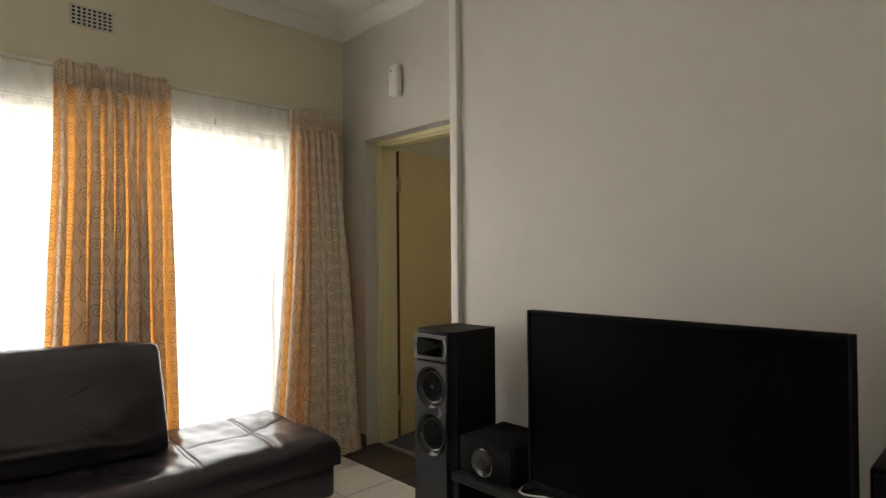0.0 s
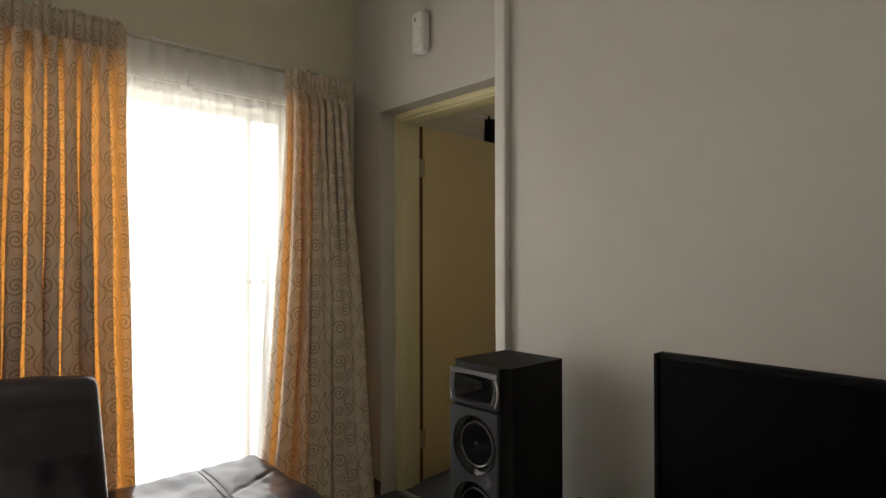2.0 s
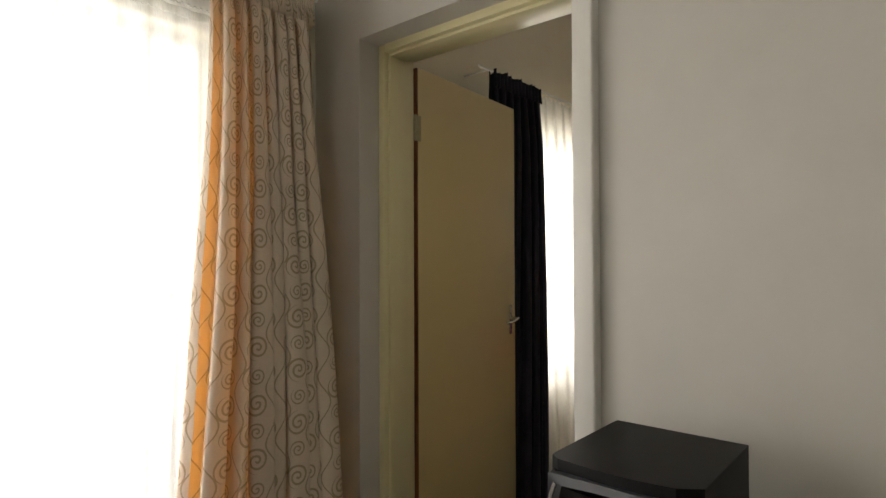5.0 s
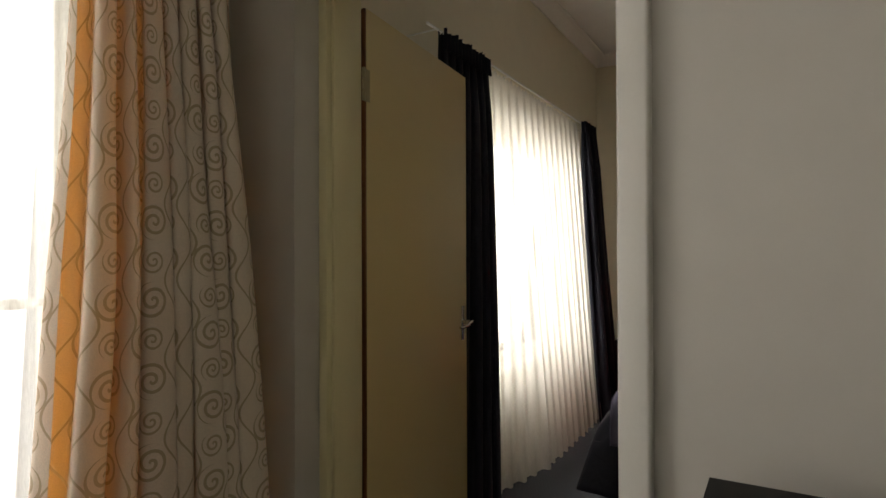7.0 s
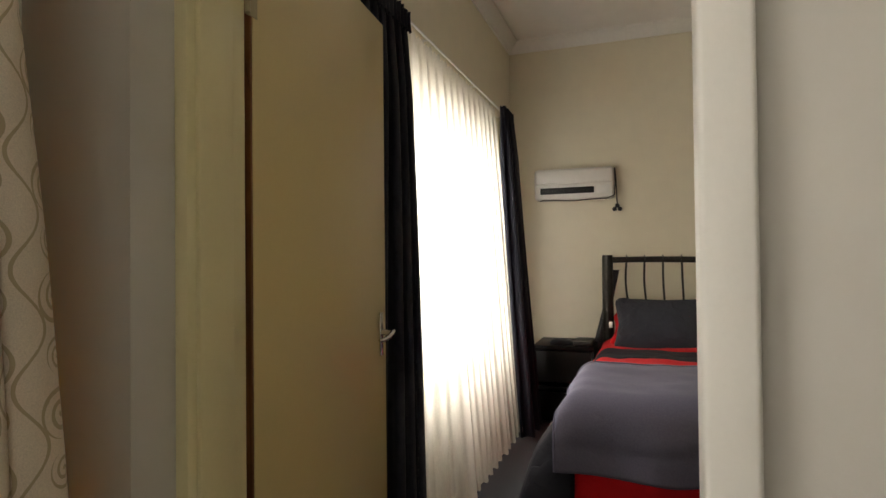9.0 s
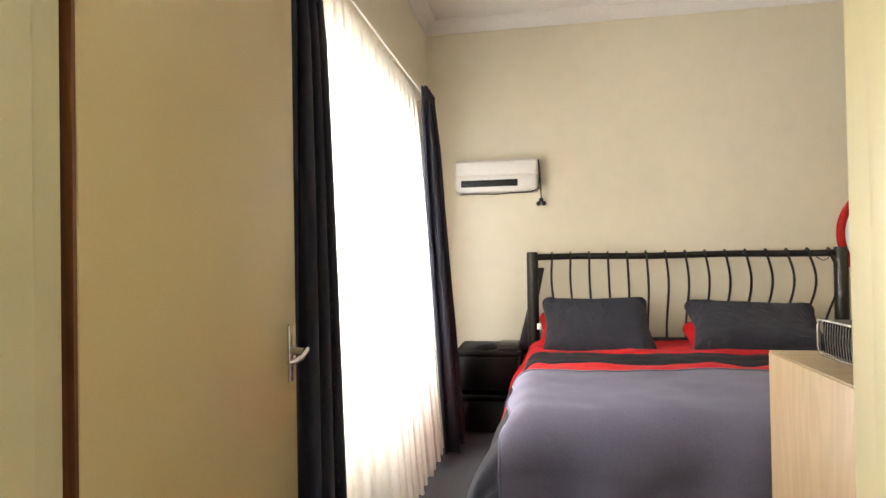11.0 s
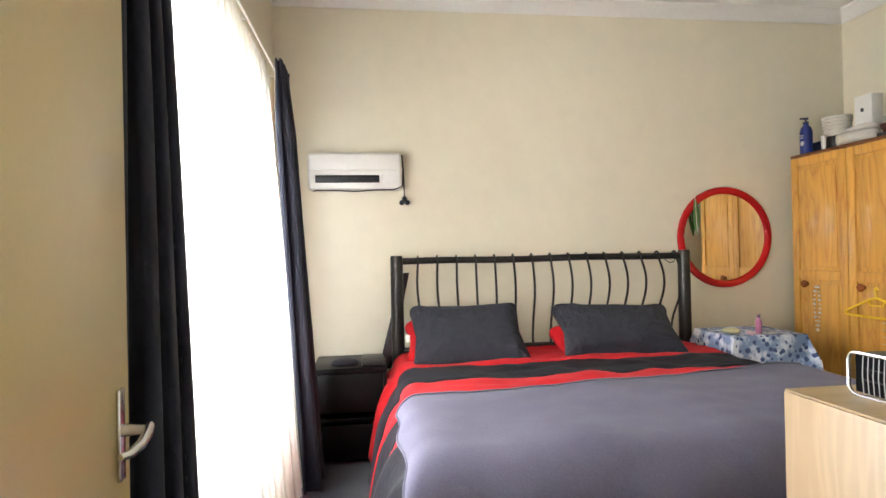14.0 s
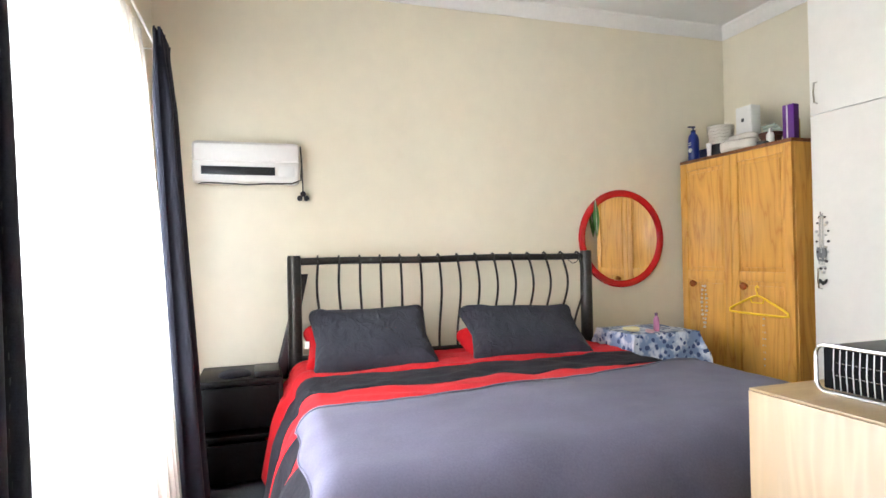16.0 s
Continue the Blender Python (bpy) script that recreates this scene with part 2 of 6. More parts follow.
M = {
    "wall_living": wall_paint("living_room_wall_paint", (0.54, 0.515, 0.465)),
    "wall_bounce": wall_paint("bounce_wall_paint", (0.85, 0.83, 0.78)),
    "wall_window": wall_paint("window_wall_paint", (0.66, 0.61, 0.46)),
    "wall_bed": wall_paint("bedroom_wall_paint", (0.74, 0.68, 0.53)),
    "ceiling": wall_paint("ceiling_paint", (0.80, 0.78, 0.74)),
    "cornice": plain("cornice_plaster", (0.76, 0.74, 0.70), 0.55, vary=0.05),
    "frame_paint": plain("cream_enamel", (0.70, 0.63, 0.37), 0.30, vary=0.02, grain=120, relief=0.04, patchy=0.03),
    "door_paint": plain("door_enamel", (0.66, 0.53, 0.26), 0.32, vary=0.025, grain=120, relief=0.05, patchy=0.06),
    "white_plastic": plain("white_plastic", (0.74, 0.73, 0.70), 0.38, vary=0.04),
    "trunking": plain("painted_trunking", (0.66, 0.64, 0.59), 0.4, vary=0.025, grain=120),
    "tile": plain("cream_floor_tile", (0.68, 0.64, 0.56), 0.22, vary=0.08, grain=30, broad=6),
    "grout": plain("grout", (0.16, 0.14, 0.12), 0.9),
    "dark_tile": plain("dark_brown_tile", (0.055, 0.04, 0.033), 0.3, vary=0.2, broad=6),
    "carpet": carpet_material("dark_carpet", (0.008, 0.010, 0.015), (0.075, 0.085, 0.11)),
    "strip": plain("aluminium_strip", (0.55, 0.54, 0.52), 0.35, 0.9),
    "chrome": plain("worn_chrome", (0.62, 0.60, 0.57), 0.22, 1.0, vary=0.08),
    "brass": plain("painted_hinge", (0.42, 0.36, 0.22), 0.4, 0.6),
    "leather": leather("dark_brown_leather", (0.020, 0.014, 0.019)),
    "thread": plain("stitching", (0.10, 0.075, 0.065), 0.7),
    "swirl": swirl_cloth("swirl_curtain", (0.76, 0.68, 0.54), (0.42, 0.34, 0.22), (0.97, 0.40, 0.07), 0.17),
    "lace": sheer_cloth("white_lace", (0.86, 0.85, 0.82), 0.44, 0.55),
    "lace_brightener": sheer_cloth("brightening_lace", (0.90, 0.89, 0.86), 0.12, 0.45),
    "sheer": sheer_cloth("cream_sheer", (0.85, 0.82, 0.75), 0.30, 0.62),
    "black_cloth": fabric("black_curtain", (0.024, 0.025, 0.037), vary=0.4, wrinkle=0.3, sheen=0.1),
    "gloss_black": plain("gloss_black", (0.004, 0.004, 0.005), 0.14, vary=0.2),
    "screen": plain("dark_screen", (0.003, 0.003, 0.0035), 0.3, patchy=0.02, vary=0.1, relief=0.0, Specular_IOR_Level=0.012),
    "matte_black": plain("matte_black", (0.004, 0.004, 0.0045), 0.8, Specular_IOR_Level=0.1),
    "black_plastic": plain("black_plastic", (0.012, 0.012, 0.013), 0.4, vary=0.25),
    "black_ash": plain("black_ash_veneer", (0.006, 0.0056, 0.0058), 0.5, vary=0.3, grain=70, Specular_IOR_Level=0.18),
    "baffle": plain("dark_grey_baffle", (0.042, 0.042, 0.047), 0.3, vary=0.1),
    "silver": plain("silver_trim", (0.55, 0.55, 0.56), 0.25, 0.9, vary=0.06),
    "cone": plain("speaker_cone", (0.006, 0.006, 0.007), 0.20, 0.0, Specular_IOR_Level=1.0, vary=0.2),
    "iron": plain("dark_iron", (0.045, 0.042, 0.039), 0.34, 0.65, vary=0.35, grain=60, relief=0.3),
    "red_cloth": fabric("red_duvet", (0.52, 0.010, 0.014), vary=0.15, wrinkle=0.8, sheen=0.03),
    "dark_cloth": fabric("charcoal_duvet", (0.017, 0.0165, 0.022), vary=0.25, wrinkle=0.8, sheen=0.02),
    "pillow": fabric("charcoal_pillow", (0.033, 0.033, 0.043), vary=0.2, wrinkle=1.0, crumple=0.02, sheen=0.08),
    "fleece": fabric("grey_fleece", (0.125, 0.119, 0.172), vary=0.15, weave=150, sheen=0.05, wrinkle=0.25),
    "fleece_edge": fabric("fleece_binding", (0.16, 0.155, 0.21), weave=200),
    "mattress": fabric("white_mattress", (0.6, 0.58, 0.55)),
    "pine": pine("orange_pine", (0.74, 0.39, 0.075), (0.55, 0.24, 0.04), 2),
    "pine_dark": pine("dark_pine_side", (0.22, 0.075, 0.02), (0.11, 0.035, 0.01), 2),
    "knob": plain("turned_knob", (0.30, 0.10, 0.03), 0.25),
    "oak": pine("pale_veneer", (0.47, 0.33, 0.175), (0.42, 0.288, 0.145), 2, 1.6, 0.38),
    "oak_top": pine("tan_veneer_top", (0.40, 0.285, 0.14), (0.37, 0.26, 0.12), 1, 1.6, 0.4),
    "cupboard": plain("white_cupboard_enamel", (0.76, 0.73, 0.67), 0.35, vary=0.03, grain=20),
    "red_frame": plain("red_lacquer", (0.48, 0.014, 0.016), 0.2, vary=0.12),
    "mirror": plain("mirror_glass", (0.9, 0.9, 0.9), 0.02, 1.0, vary=0.01, relief=0.0),
    "flower": flower_cloth("blue_flower_cloth"),
    "ac_white": plain("heater_casing", (0.74, 0.72, 0.68), 0.35, vary=0.03),
    "glass": None,
}
M["glass"] = (lambda n: n.done((1, 1, 1), 0.02, None, None, Transmission_Weight=1.0, IOR=1.02))(Nodes("window_glass"))


# ---- building helpers ----
BASE = {}
SET_BACK = [Matrix()]  # the place that things now being built are moved to


def thing(name, label, category, at=(0, 0, 0), group="", turn=0.0):
    """An Empty at the base of a thing, which its parts hang under."""
    ob = new(name)
    ob.empty_display_size = 0.1
    at = SET_BACK[-1] @ Vector(at)
    ob.matrix_world = pose(*at, 0, 0, turn)
    BASE[ob.name] = pose(*at, 0, 0, turn)
    return tagged(ob, label, category, group)


def mesh_object(name, bm, material, smooth=35.0):
    me = bpy.data.meshes.new(name)
    bmesh.ops.recalc_face_normals(bm, faces=bm.faces)
    bm.to_mesh(me)
    bm.free()
    if smooth:
        me.shade_smooth()
        me.set_sharp_from_angle(angle=radians(smooth))
    for m in material if isinstance(material, (list, tuple)) else [material]:
        me.materials.append(m)
    return new(name, me)


def part(name, bm, material, parent, label="", local=False, smooth=35.0):
    """One mesh under a thing or a part. The bmesh is in the world's metres, or with local in the thing's own."""
    root = parent
    while root.parent:
        root = root.parent
    if not local:
        bm.transform(BASE[root.name].inverted() @ SET_BACK[-1])
    ob = mesh_object(name, bm, material, smooth)
    ob.parent = parent
    if label:
        ob["label"] = label
    return ob


def setting(name, bm, material, label, category, smooth=0.0):
    return tagged(mesh_object(name, bm, material, smooth), label, category, kind="structure")


def box(bm, a, b, bevel=0.0, segments=2):
    m = Matrix.LocRotScale([(p + q) / 2 for p, q in zip(a, b)], None, [abs(q - p) for p, q in zip(a, b)])
    vs = bmesh.ops.create_cube(bm, size=1, matrix=m)["verts"]
    if bevel:
        es = list({e for v in vs for e in v.link_edges})
        bmesh.ops.bevel(bm, geom=es, offset=bevel, segments=segments, profile=0.5, affect="EDGES")
    return bm


def boxed(a, b, bevel=0.0, segments=2):
    return box(bmesh.new(), a, b, bevel, segments)


def tube(bm, pts, r, seg=8, caps=True, twist=0.0):
    """A round rod along points; r is one radius or one for each point."""
    pts = [Vector(p) for p in pts]
    rs = r if isinstance(r, (list, tuple)) else [r] * len(pts)
    rings, side = [], None
    for n, p in enumerate(pts):
        d = (pts[min(n + 1, len(pts) - 1)] - pts[max(n - 1, 0)]).normalized()
        if side is None:
            side = d.orthogonal().normalized()
        side = (side - d * side.dot(d)).normalized()
        up = d.cross(side)
        rings.append([bm.verts.new(p + rs[n] * (math.cos(a) * side + math.sin(a) * up)) for a in (2 * math.pi * k / seg + twist * n for k in range(seg))])
    for a, b in zip(rings, rings[1:]):
        for k in range(seg):
            bm.faces.new((a[k], a[(k + 1) % seg], b[(k + 1) % seg], b[k]))
    if caps:
        bm.faces.new(rings[0][::-1])
        bm.faces.new(rings[-1])
    return bm


def lathe(bm, profile, m, seg=24):
    """Turns (radius, height) pairs about z and lays the result at the pose m."""
    rings = []
    for r, z in profile:
        rings.append([bm.verts.new(m @ Vector((max(r, 1e-4) * math.cos(a), max(r, 1e-4) * math.sin(a), z))) for a in (2 * math.pi * k / seg for k in range(seg))])
    for a, b in zip(rings, rings[1:]):
        for k in range(seg):
            bm.faces.new((a[k], a[(k + 1) % seg], b[(k + 1) % seg], b[k]))
    bm.faces.new(rings[0][::-1])
    bm.faces.new(rings[-1])
    return bm


def sheet(bm, f, nu, nv, uv=None):
    """A grid of f(u, v), u and v from 0 to 1."""
    vs = [[bm.verts.new(f(i / nu, j / nv)) for i in range(nu + 1)] for j in range(nv + 1)]
    layer = bm.loops.layers.uv.new("UVMap") if uv else None
    for j in range(nv):
        for i in range(nu):
            face = bm.faces.new((vs[j][i], vs[j][i + 1], vs[j + 1][i + 1], vs[j + 1][i]))
            if uv:
                for loop, (a, b) in zip(face.loops, ((i, j), (i + 1, j), (i + 1, j + 1), (i, j + 1))):
                    loop[layer].uv = uv(a / nu, b / nv)
    return bm


def cushion(bm, size, m, power=4.0, pinch=0.12, nu=28, seed=0.0):
    """A filled cushion: flat box with soft swollen faces, of width x, depth y and height z."""
    sx, sy, sz = (v / 2 for v in size)

    def at(u, v):
        lon, lat = 2 * math.pi * u, math.pi * (v - 0.5)
        c = lambda w: math.copysign(abs(math.cos(w)) ** (2 / power), math.cos(w))  # noqa: E731
        s = lambda w: math.copysign(abs(math.sin(w)) ** (2 / power), math.sin(w))  # noqa: E731
        x, z, y = c(lat) * c(lon), c(lat) * s(lon), s(lat)
        edge = max(abs(x), abs(z))
        y = math.copysign(abs(math.sin(lat)) ** 0.8, y) * (1 - 0.55 * edge**5)
        x *= 1 - pinch * (1 - z * z) * 0.35
        z *= 1 - pinch * (1 - x * x) * 0.5
        p = Vector((x * sx, y * sy, z * sz))
        w = noise.noise(Vector((p.x * 5 + seed, p.y * 5, p.z * 5))) * 0.014 + noise.noise(Vector((p.x * 13 + seed, p.y * 9, p.z * 8))) * 0.007 + noise.noise(Vector((p.x * 30 + seed, p.y * 12, p.z * 14))) * 0.002
        return m @ (p + p.normalized() * w)

    sheet(bm, at, nu * 2, nu)
    bmesh.ops.remove_doubles(bm, verts=bm.verts, dist=1e-4)
    return bm


# ---- the building ----
def wall_y(name, y0, y1, x0, x1, z1, openings, material, label, category="wall"):
    """A wall that runs along x, with openings (xa, xb, za, zb)."""
    bm = bmesh.new()
    x = x0
    for xa, xb, za, zb in openings:
        box(bm, (x, y0, 0), (xa, y1, z1))
        if za > 0:
            box(bm, (xa, y0, 0), (xb, y1, za))
        box(bm, (xa, y0, zb), (xb, y1, z1))
        x = xb
    box(bm, (x, y0, 0), (x1, y1, z1))
    return setting(name, bm, material, label, category)


TOP = 3.0
T = 0.25
# outer wall with both windows: living-room stretch and bedroom stretch
wall_y("wall_north_living", EXT, EXT + T, -3.4, 2.375, TOP, [(LW[0], LW[1], LW[2], LW[3])], M["wall_window"], "yellowish cream painted plaster wall above the wide living room window")
wall_y("wall_north_bedroom", EXT, EXT + T, 2.375, 6.45, TOP, [(BW[0], BW[1], BW[2], BW[3])], M["wall_bed"], "cream painted bedroom wall with a low wide window")

# dividing wall with the doorway: a living-room leaf and a bedroom leaf
for wall_name, xa, xb, paint, words in (("wall_divider_living", WX, WX + 0.125, "wall_living", "grey-cream painted wall behind the television, with the doorway"), ("wall_divider_bedroom", WX + 0.125, WX + T, "wall_bed", "cream painted bedroom side of the doorway wall")):
    bm = bmesh.new()
    box(bm, (xa, -2.8, 0), (xb, DY0, TOP))
    box(bm, (xa, DY1, 0), (xb, EXT, TOP))
    box(bm, (xa, DY0, DZ), (xb, DY1, TOP))
    setting(wall_name, bm, M[paint], words, "wall")
setting("wall_east_bedroom", boxed((BX, -0.9, 0), (BX + T, EXT, TOP)), M["wall_bed"], "cream painted wall behind the bed", "wall")
setting("wall_south_bedroom", boxed((WX + T, BY - T, 0), (BX, BY, TOP)), M["wall_bed"], "cream painted wall behind the wardrobe", "wall")
# two unseen walls, made extra pale so they reflect more light into the room
setting("wall_west_living", boxed((-3.4, -2.8, 0), (-3.15, EXT, TOP)), M["wall_bounce"], "unseen far wall of the living room, kept pale to bounce light", "wall")
setting("wall_south_living", boxed((-3.15, -2.8, 0), (WX, -2.55, TOP)), M["wall_bounce"], "unseen end wall of the living room, kept pale to bounce light", "wall")
setting("ceiling_living", boxed((-3.15, -2.55, TOPL), (WX - 0.001, EXT - 0.001, TOP + 0.1)), M["ceiling"], "off-white painted living room ceiling", "ceiling")
setting("ceiling_bedroom", boxed((WX + 0.125, -2.8, TOP), (BX + T, EXT + T, TOP + 0.1)), M["ceiling"], "off-white painted bedroom ceiling", "ceiling")
setting("floor", boxed((-3.4, -2.8, -0.2), (BX + T, EXT + T, -0.012)), M["grout"], "concrete slab with dark grout under the tiles", "floor")
setting("floor_carpet", boxed((WX + 0.13, -0.9, -0.012), (BX, EXT, 0.0)), M["carpet"], "dark blue-grey herringbone carpet in the bedroom", "carpet")


def cornice(name, a, b, inward, label, top=TOP):
    """A coved plaster cornice along the top of a wall, from a to b."""
    bm = bmesh.new()
    prof = [(0, -0.085), (0.012, -0.085), (0.018, -0.072), (0.03, -0.06), (0.045, -0.04), (0.065, -0.022), (0.085, -0.014), (0.09, 0), (0, 0)]
    rings = []
    for p in (Vector(a), Vector(b)):
        rings.append([bm.verts.new(p + Vector(inward) * d + Vector((0, 0, top + h))) for d, h in prof])
    for k in range(len(prof)):
        bm.faces.new((rings[0][k], rings[0][(k + 1) % len(prof)], rings[1][(k + 1) % len(prof)], rings[1][k]))
    bm.faces.new(rings[0])
    bm.faces.new(rings[1][::-1])
    return setting(name, bm, M["cornice"], label, "cornice", 40)


cornice("trim_cornice_living_north", (-3.15, EXT, 0), (WX, EXT, 0), (0, -1, 0), "white coved plaster cornice above the living room window", TOPL)
cornice("trim_cornice_living_east", (WX, -2.55, 0), (WX, EXT, 0), (-1, 0, 0), "white coved plaster cornice above the doorway", TOPL)
cornice("trim_cornice_bedroom_north", (WX + T, EXT, 0), (BX, EXT, 0), (0, -1, 0), "white coved plaster cornice above the bedroom window")
cornice("trim_cornice_bedroom_east", (BX, BY, 0), (BX, EXT, 0), (-1, 0, 0), "white coved plaster cornice above the bed")
cornice("trim_cornice_bedroom_south", (WX + T, BY, 0), (BX, BY, 0), (0, 1, 0), "white coved plaster cornice above the wardrobe")


def door_frame():
    """Pressed steel frame set back in the plastered reveal."""
    ob = tagged(new("door_frame"), "cream enamelled pressed steel door frame in a deep reveal", "door frame", kind="structure")
    BASE[ob.name] = Matrix()
    x0, x1, w = WX + 0.095, WX + T + 0.004, 0.028
    for name, y0, y1, s in (("jamb", DY0 - 0.004, DY0 + 0.014, 0.007), ("jamb", DY1 - w, DY1 + 0.004, -0.012)):
        bm = boxed((x0, y0, 0), (x1, y1, DZ), 0.004)
        inner = y1 if s > 0 else y0
        box(bm, (x0 + 0.02, min(inner, inner + s), 0), (x1 - 0.05, max(inner, inner + s), DZ - w), 0.003)
        part(name, bm, M["frame_paint"], ob)
    bm = boxed((x0, DY0 + 0.0145, DZ - w), (x1, DY1 - w, DZ + 0.004), 0.004)
    box(bm, (x0 + 0.02, DY0 + 0.0145, DZ - w - 0.012), (x1 - 0.05, DY1 - w, DZ - w), 0.003)
    part("head", bm, M["frame_paint"], ob)
    return ob


door_frame()


def bedroom_door():
    """The open flush door, hinged on the window side."""
    ob = thing("door_1", "open flush door painted tan-cream, swung into the bedroom", "door", (DHX, DHY, 0), turn=DOOR_TURN)
    tagged(ob, kind="structure")
    W, H, TH = 0.80, 2.03, 0.042
    # local: x runs from hinge to latch, the face that shows is y = -TH
    part("leaf", boxed((0.020, -TH, 0.012), (W, 0, H), 0.003), M["door_paint"], ob, local=True)
    # shade of the narrow hinge gap, put in as a dark strip
    part("hinge_gap_strip", boxed((0.013, -TH + 0.002, 0.014), (0.0195, -0.002, H - 0.002)), M["pine_dark"], ob, "dark strip standing in for the shaded gap along the hinges", local=True)
    for z in (0.25, 1.79):
        hinge = bmesh.new()
        for k in range(3):
            tube(hinge, [(-0.004, -TH - 0.004, z - 0.05 + 0.034 * k), (-0.004, -TH - 0.004, z - 0.05 + 0.034 * k + 0.031)], 0.006, 8)
        box(hinge, (-0.002, -TH - 0.001, z - 0.05), (0.036, -TH + 0.004, z + 0.05))
        part("hinge", hinge, M["brass"], ob, "painted steel butt hinge", local=True)
    hz = 0.982
    for side, y in ((-1, -TH), (1, 0.0)):
        lever = bmesh.new()
        yy = y + side * 0.044
        tube(lever, [(W - 0.052, y, hz), (W - 0.052, y + side * 0.030, hz), (W - 0.052, yy, hz)], [0.011, 0.009, 0.008], 12)
        pts = [(W - 0.048, yy, hz + 0.003), (W - 0.075, yy + side * 0.003, hz - 0.002), (W - 0.10, yy + side * 0.002, hz - 0.010), (W - 0.125, yy - side * 0.006, hz - 0.015), (W - 0.138, yy - side * 0.014, hz - 0.015)]
        tube(lever, pts, [0.0075, 0.0085, 0.008, 0.007, 0.005], 12)
        plate = boxed((W - 0.064, min(y, y + side * 0.007), hz - 0.078), (W - 0.040, max(y, y + side * 0.007), hz + 0.066), 0.003)
        p = part("handle_plate", plate, M["chrome"], ob, "worn chrome lock plate", local=True)
        part("lever", lever, M["chrome"], p, "curved chrome lever handle", local=True)
        hole = bmesh.new()
        tube(hole, [(W - 0.052, y + side * 0.0068, hz - 0.045), (W - 0.052, y + side * 0.0078, hz - 0.045)], 0.0045, 10)
        part("keyhole", hole, M["matte_black"], p, "small dark keyhole", local=True)
    return ob


bedroom_door()


def steel_window(name, x0, x1, z0, z1, uprights, bars, label):
    """A steel casement window with its panes, set in the outer wall."""
    ob = tagged(new(name), label, "window", kind="structure")
    BASE[ob.name] = Matrix()
    y0, y1, w = EXT + 0.09, EXT + 0.13, 0.035
    xs, zs = [x0, *uprights, x1], [z0, *bars, z1]
    bm = bmesh.new()
    box(bm, (x0, y0, z0), (x0 + w, y1, z1)), box(bm, (x1 - w, y0, z0), (x1, y1, z1))
    box(bm, (x0 + w, y0, z0), (x1 - w, y1, z0 + w)), box(bm, (x0 + w, y0, z1 - w), (x1 - w, y1, z1))
    part("window_frame", bm, M["white_plastic"], ob)
    for x in uprights:
        part("mullion", boxed((x - 0.015, y0, z0 + w), (x + 0.015, y1, z1 - w), 0.002), M["white_plastic"], ob)
    for z in bars:
        for a, b in zip(xs, xs[1:]):
            part("glazing_bar", boxed((a + 0.036, y0 + 0.003, z - 0.012), (b - 0.036, y1 - 0.003, z + 0.012), 0.002), M["white_plastic"], ob)
    part("window_sill", boxed((x0 - 0.03, EXT - 0.03, z0 - 0.03), (x1 + 0.03, EXT + 0.09, z0 - 0.001), 0.005), M["tile"], ob, "tiled window sill")
    for a, b in zip(xs, xs[1:]):
        for c, d in zip(zs, zs[1:]):
            pane = part("pane", boxed((a + 0.017, EXT + 0.108, c + 0.014), (b - 0.017, EXT + 0.112, d - 0.014)), M["glass"], ob, smooth=0)
            pane.visible_shadow = False
    return ob


steel_window("window_1", *LW, [-1.45, -0.4, 0.63, 1.66], [1.16], "wide white steel-framed living room window behind lace")
steel_window("window_2", *BW, [3.95, 4.55], [1.45], "white steel-framed bedroom window behind a sheer curtain")
setting("ground", boxed((-60, EXT + T + 0.01, -0.35), (60, 90, -0.2)), plain("pale_paving", (0.45, 0.43, 0.4), 0.9), "pale paved ground outside the windows", "ground")


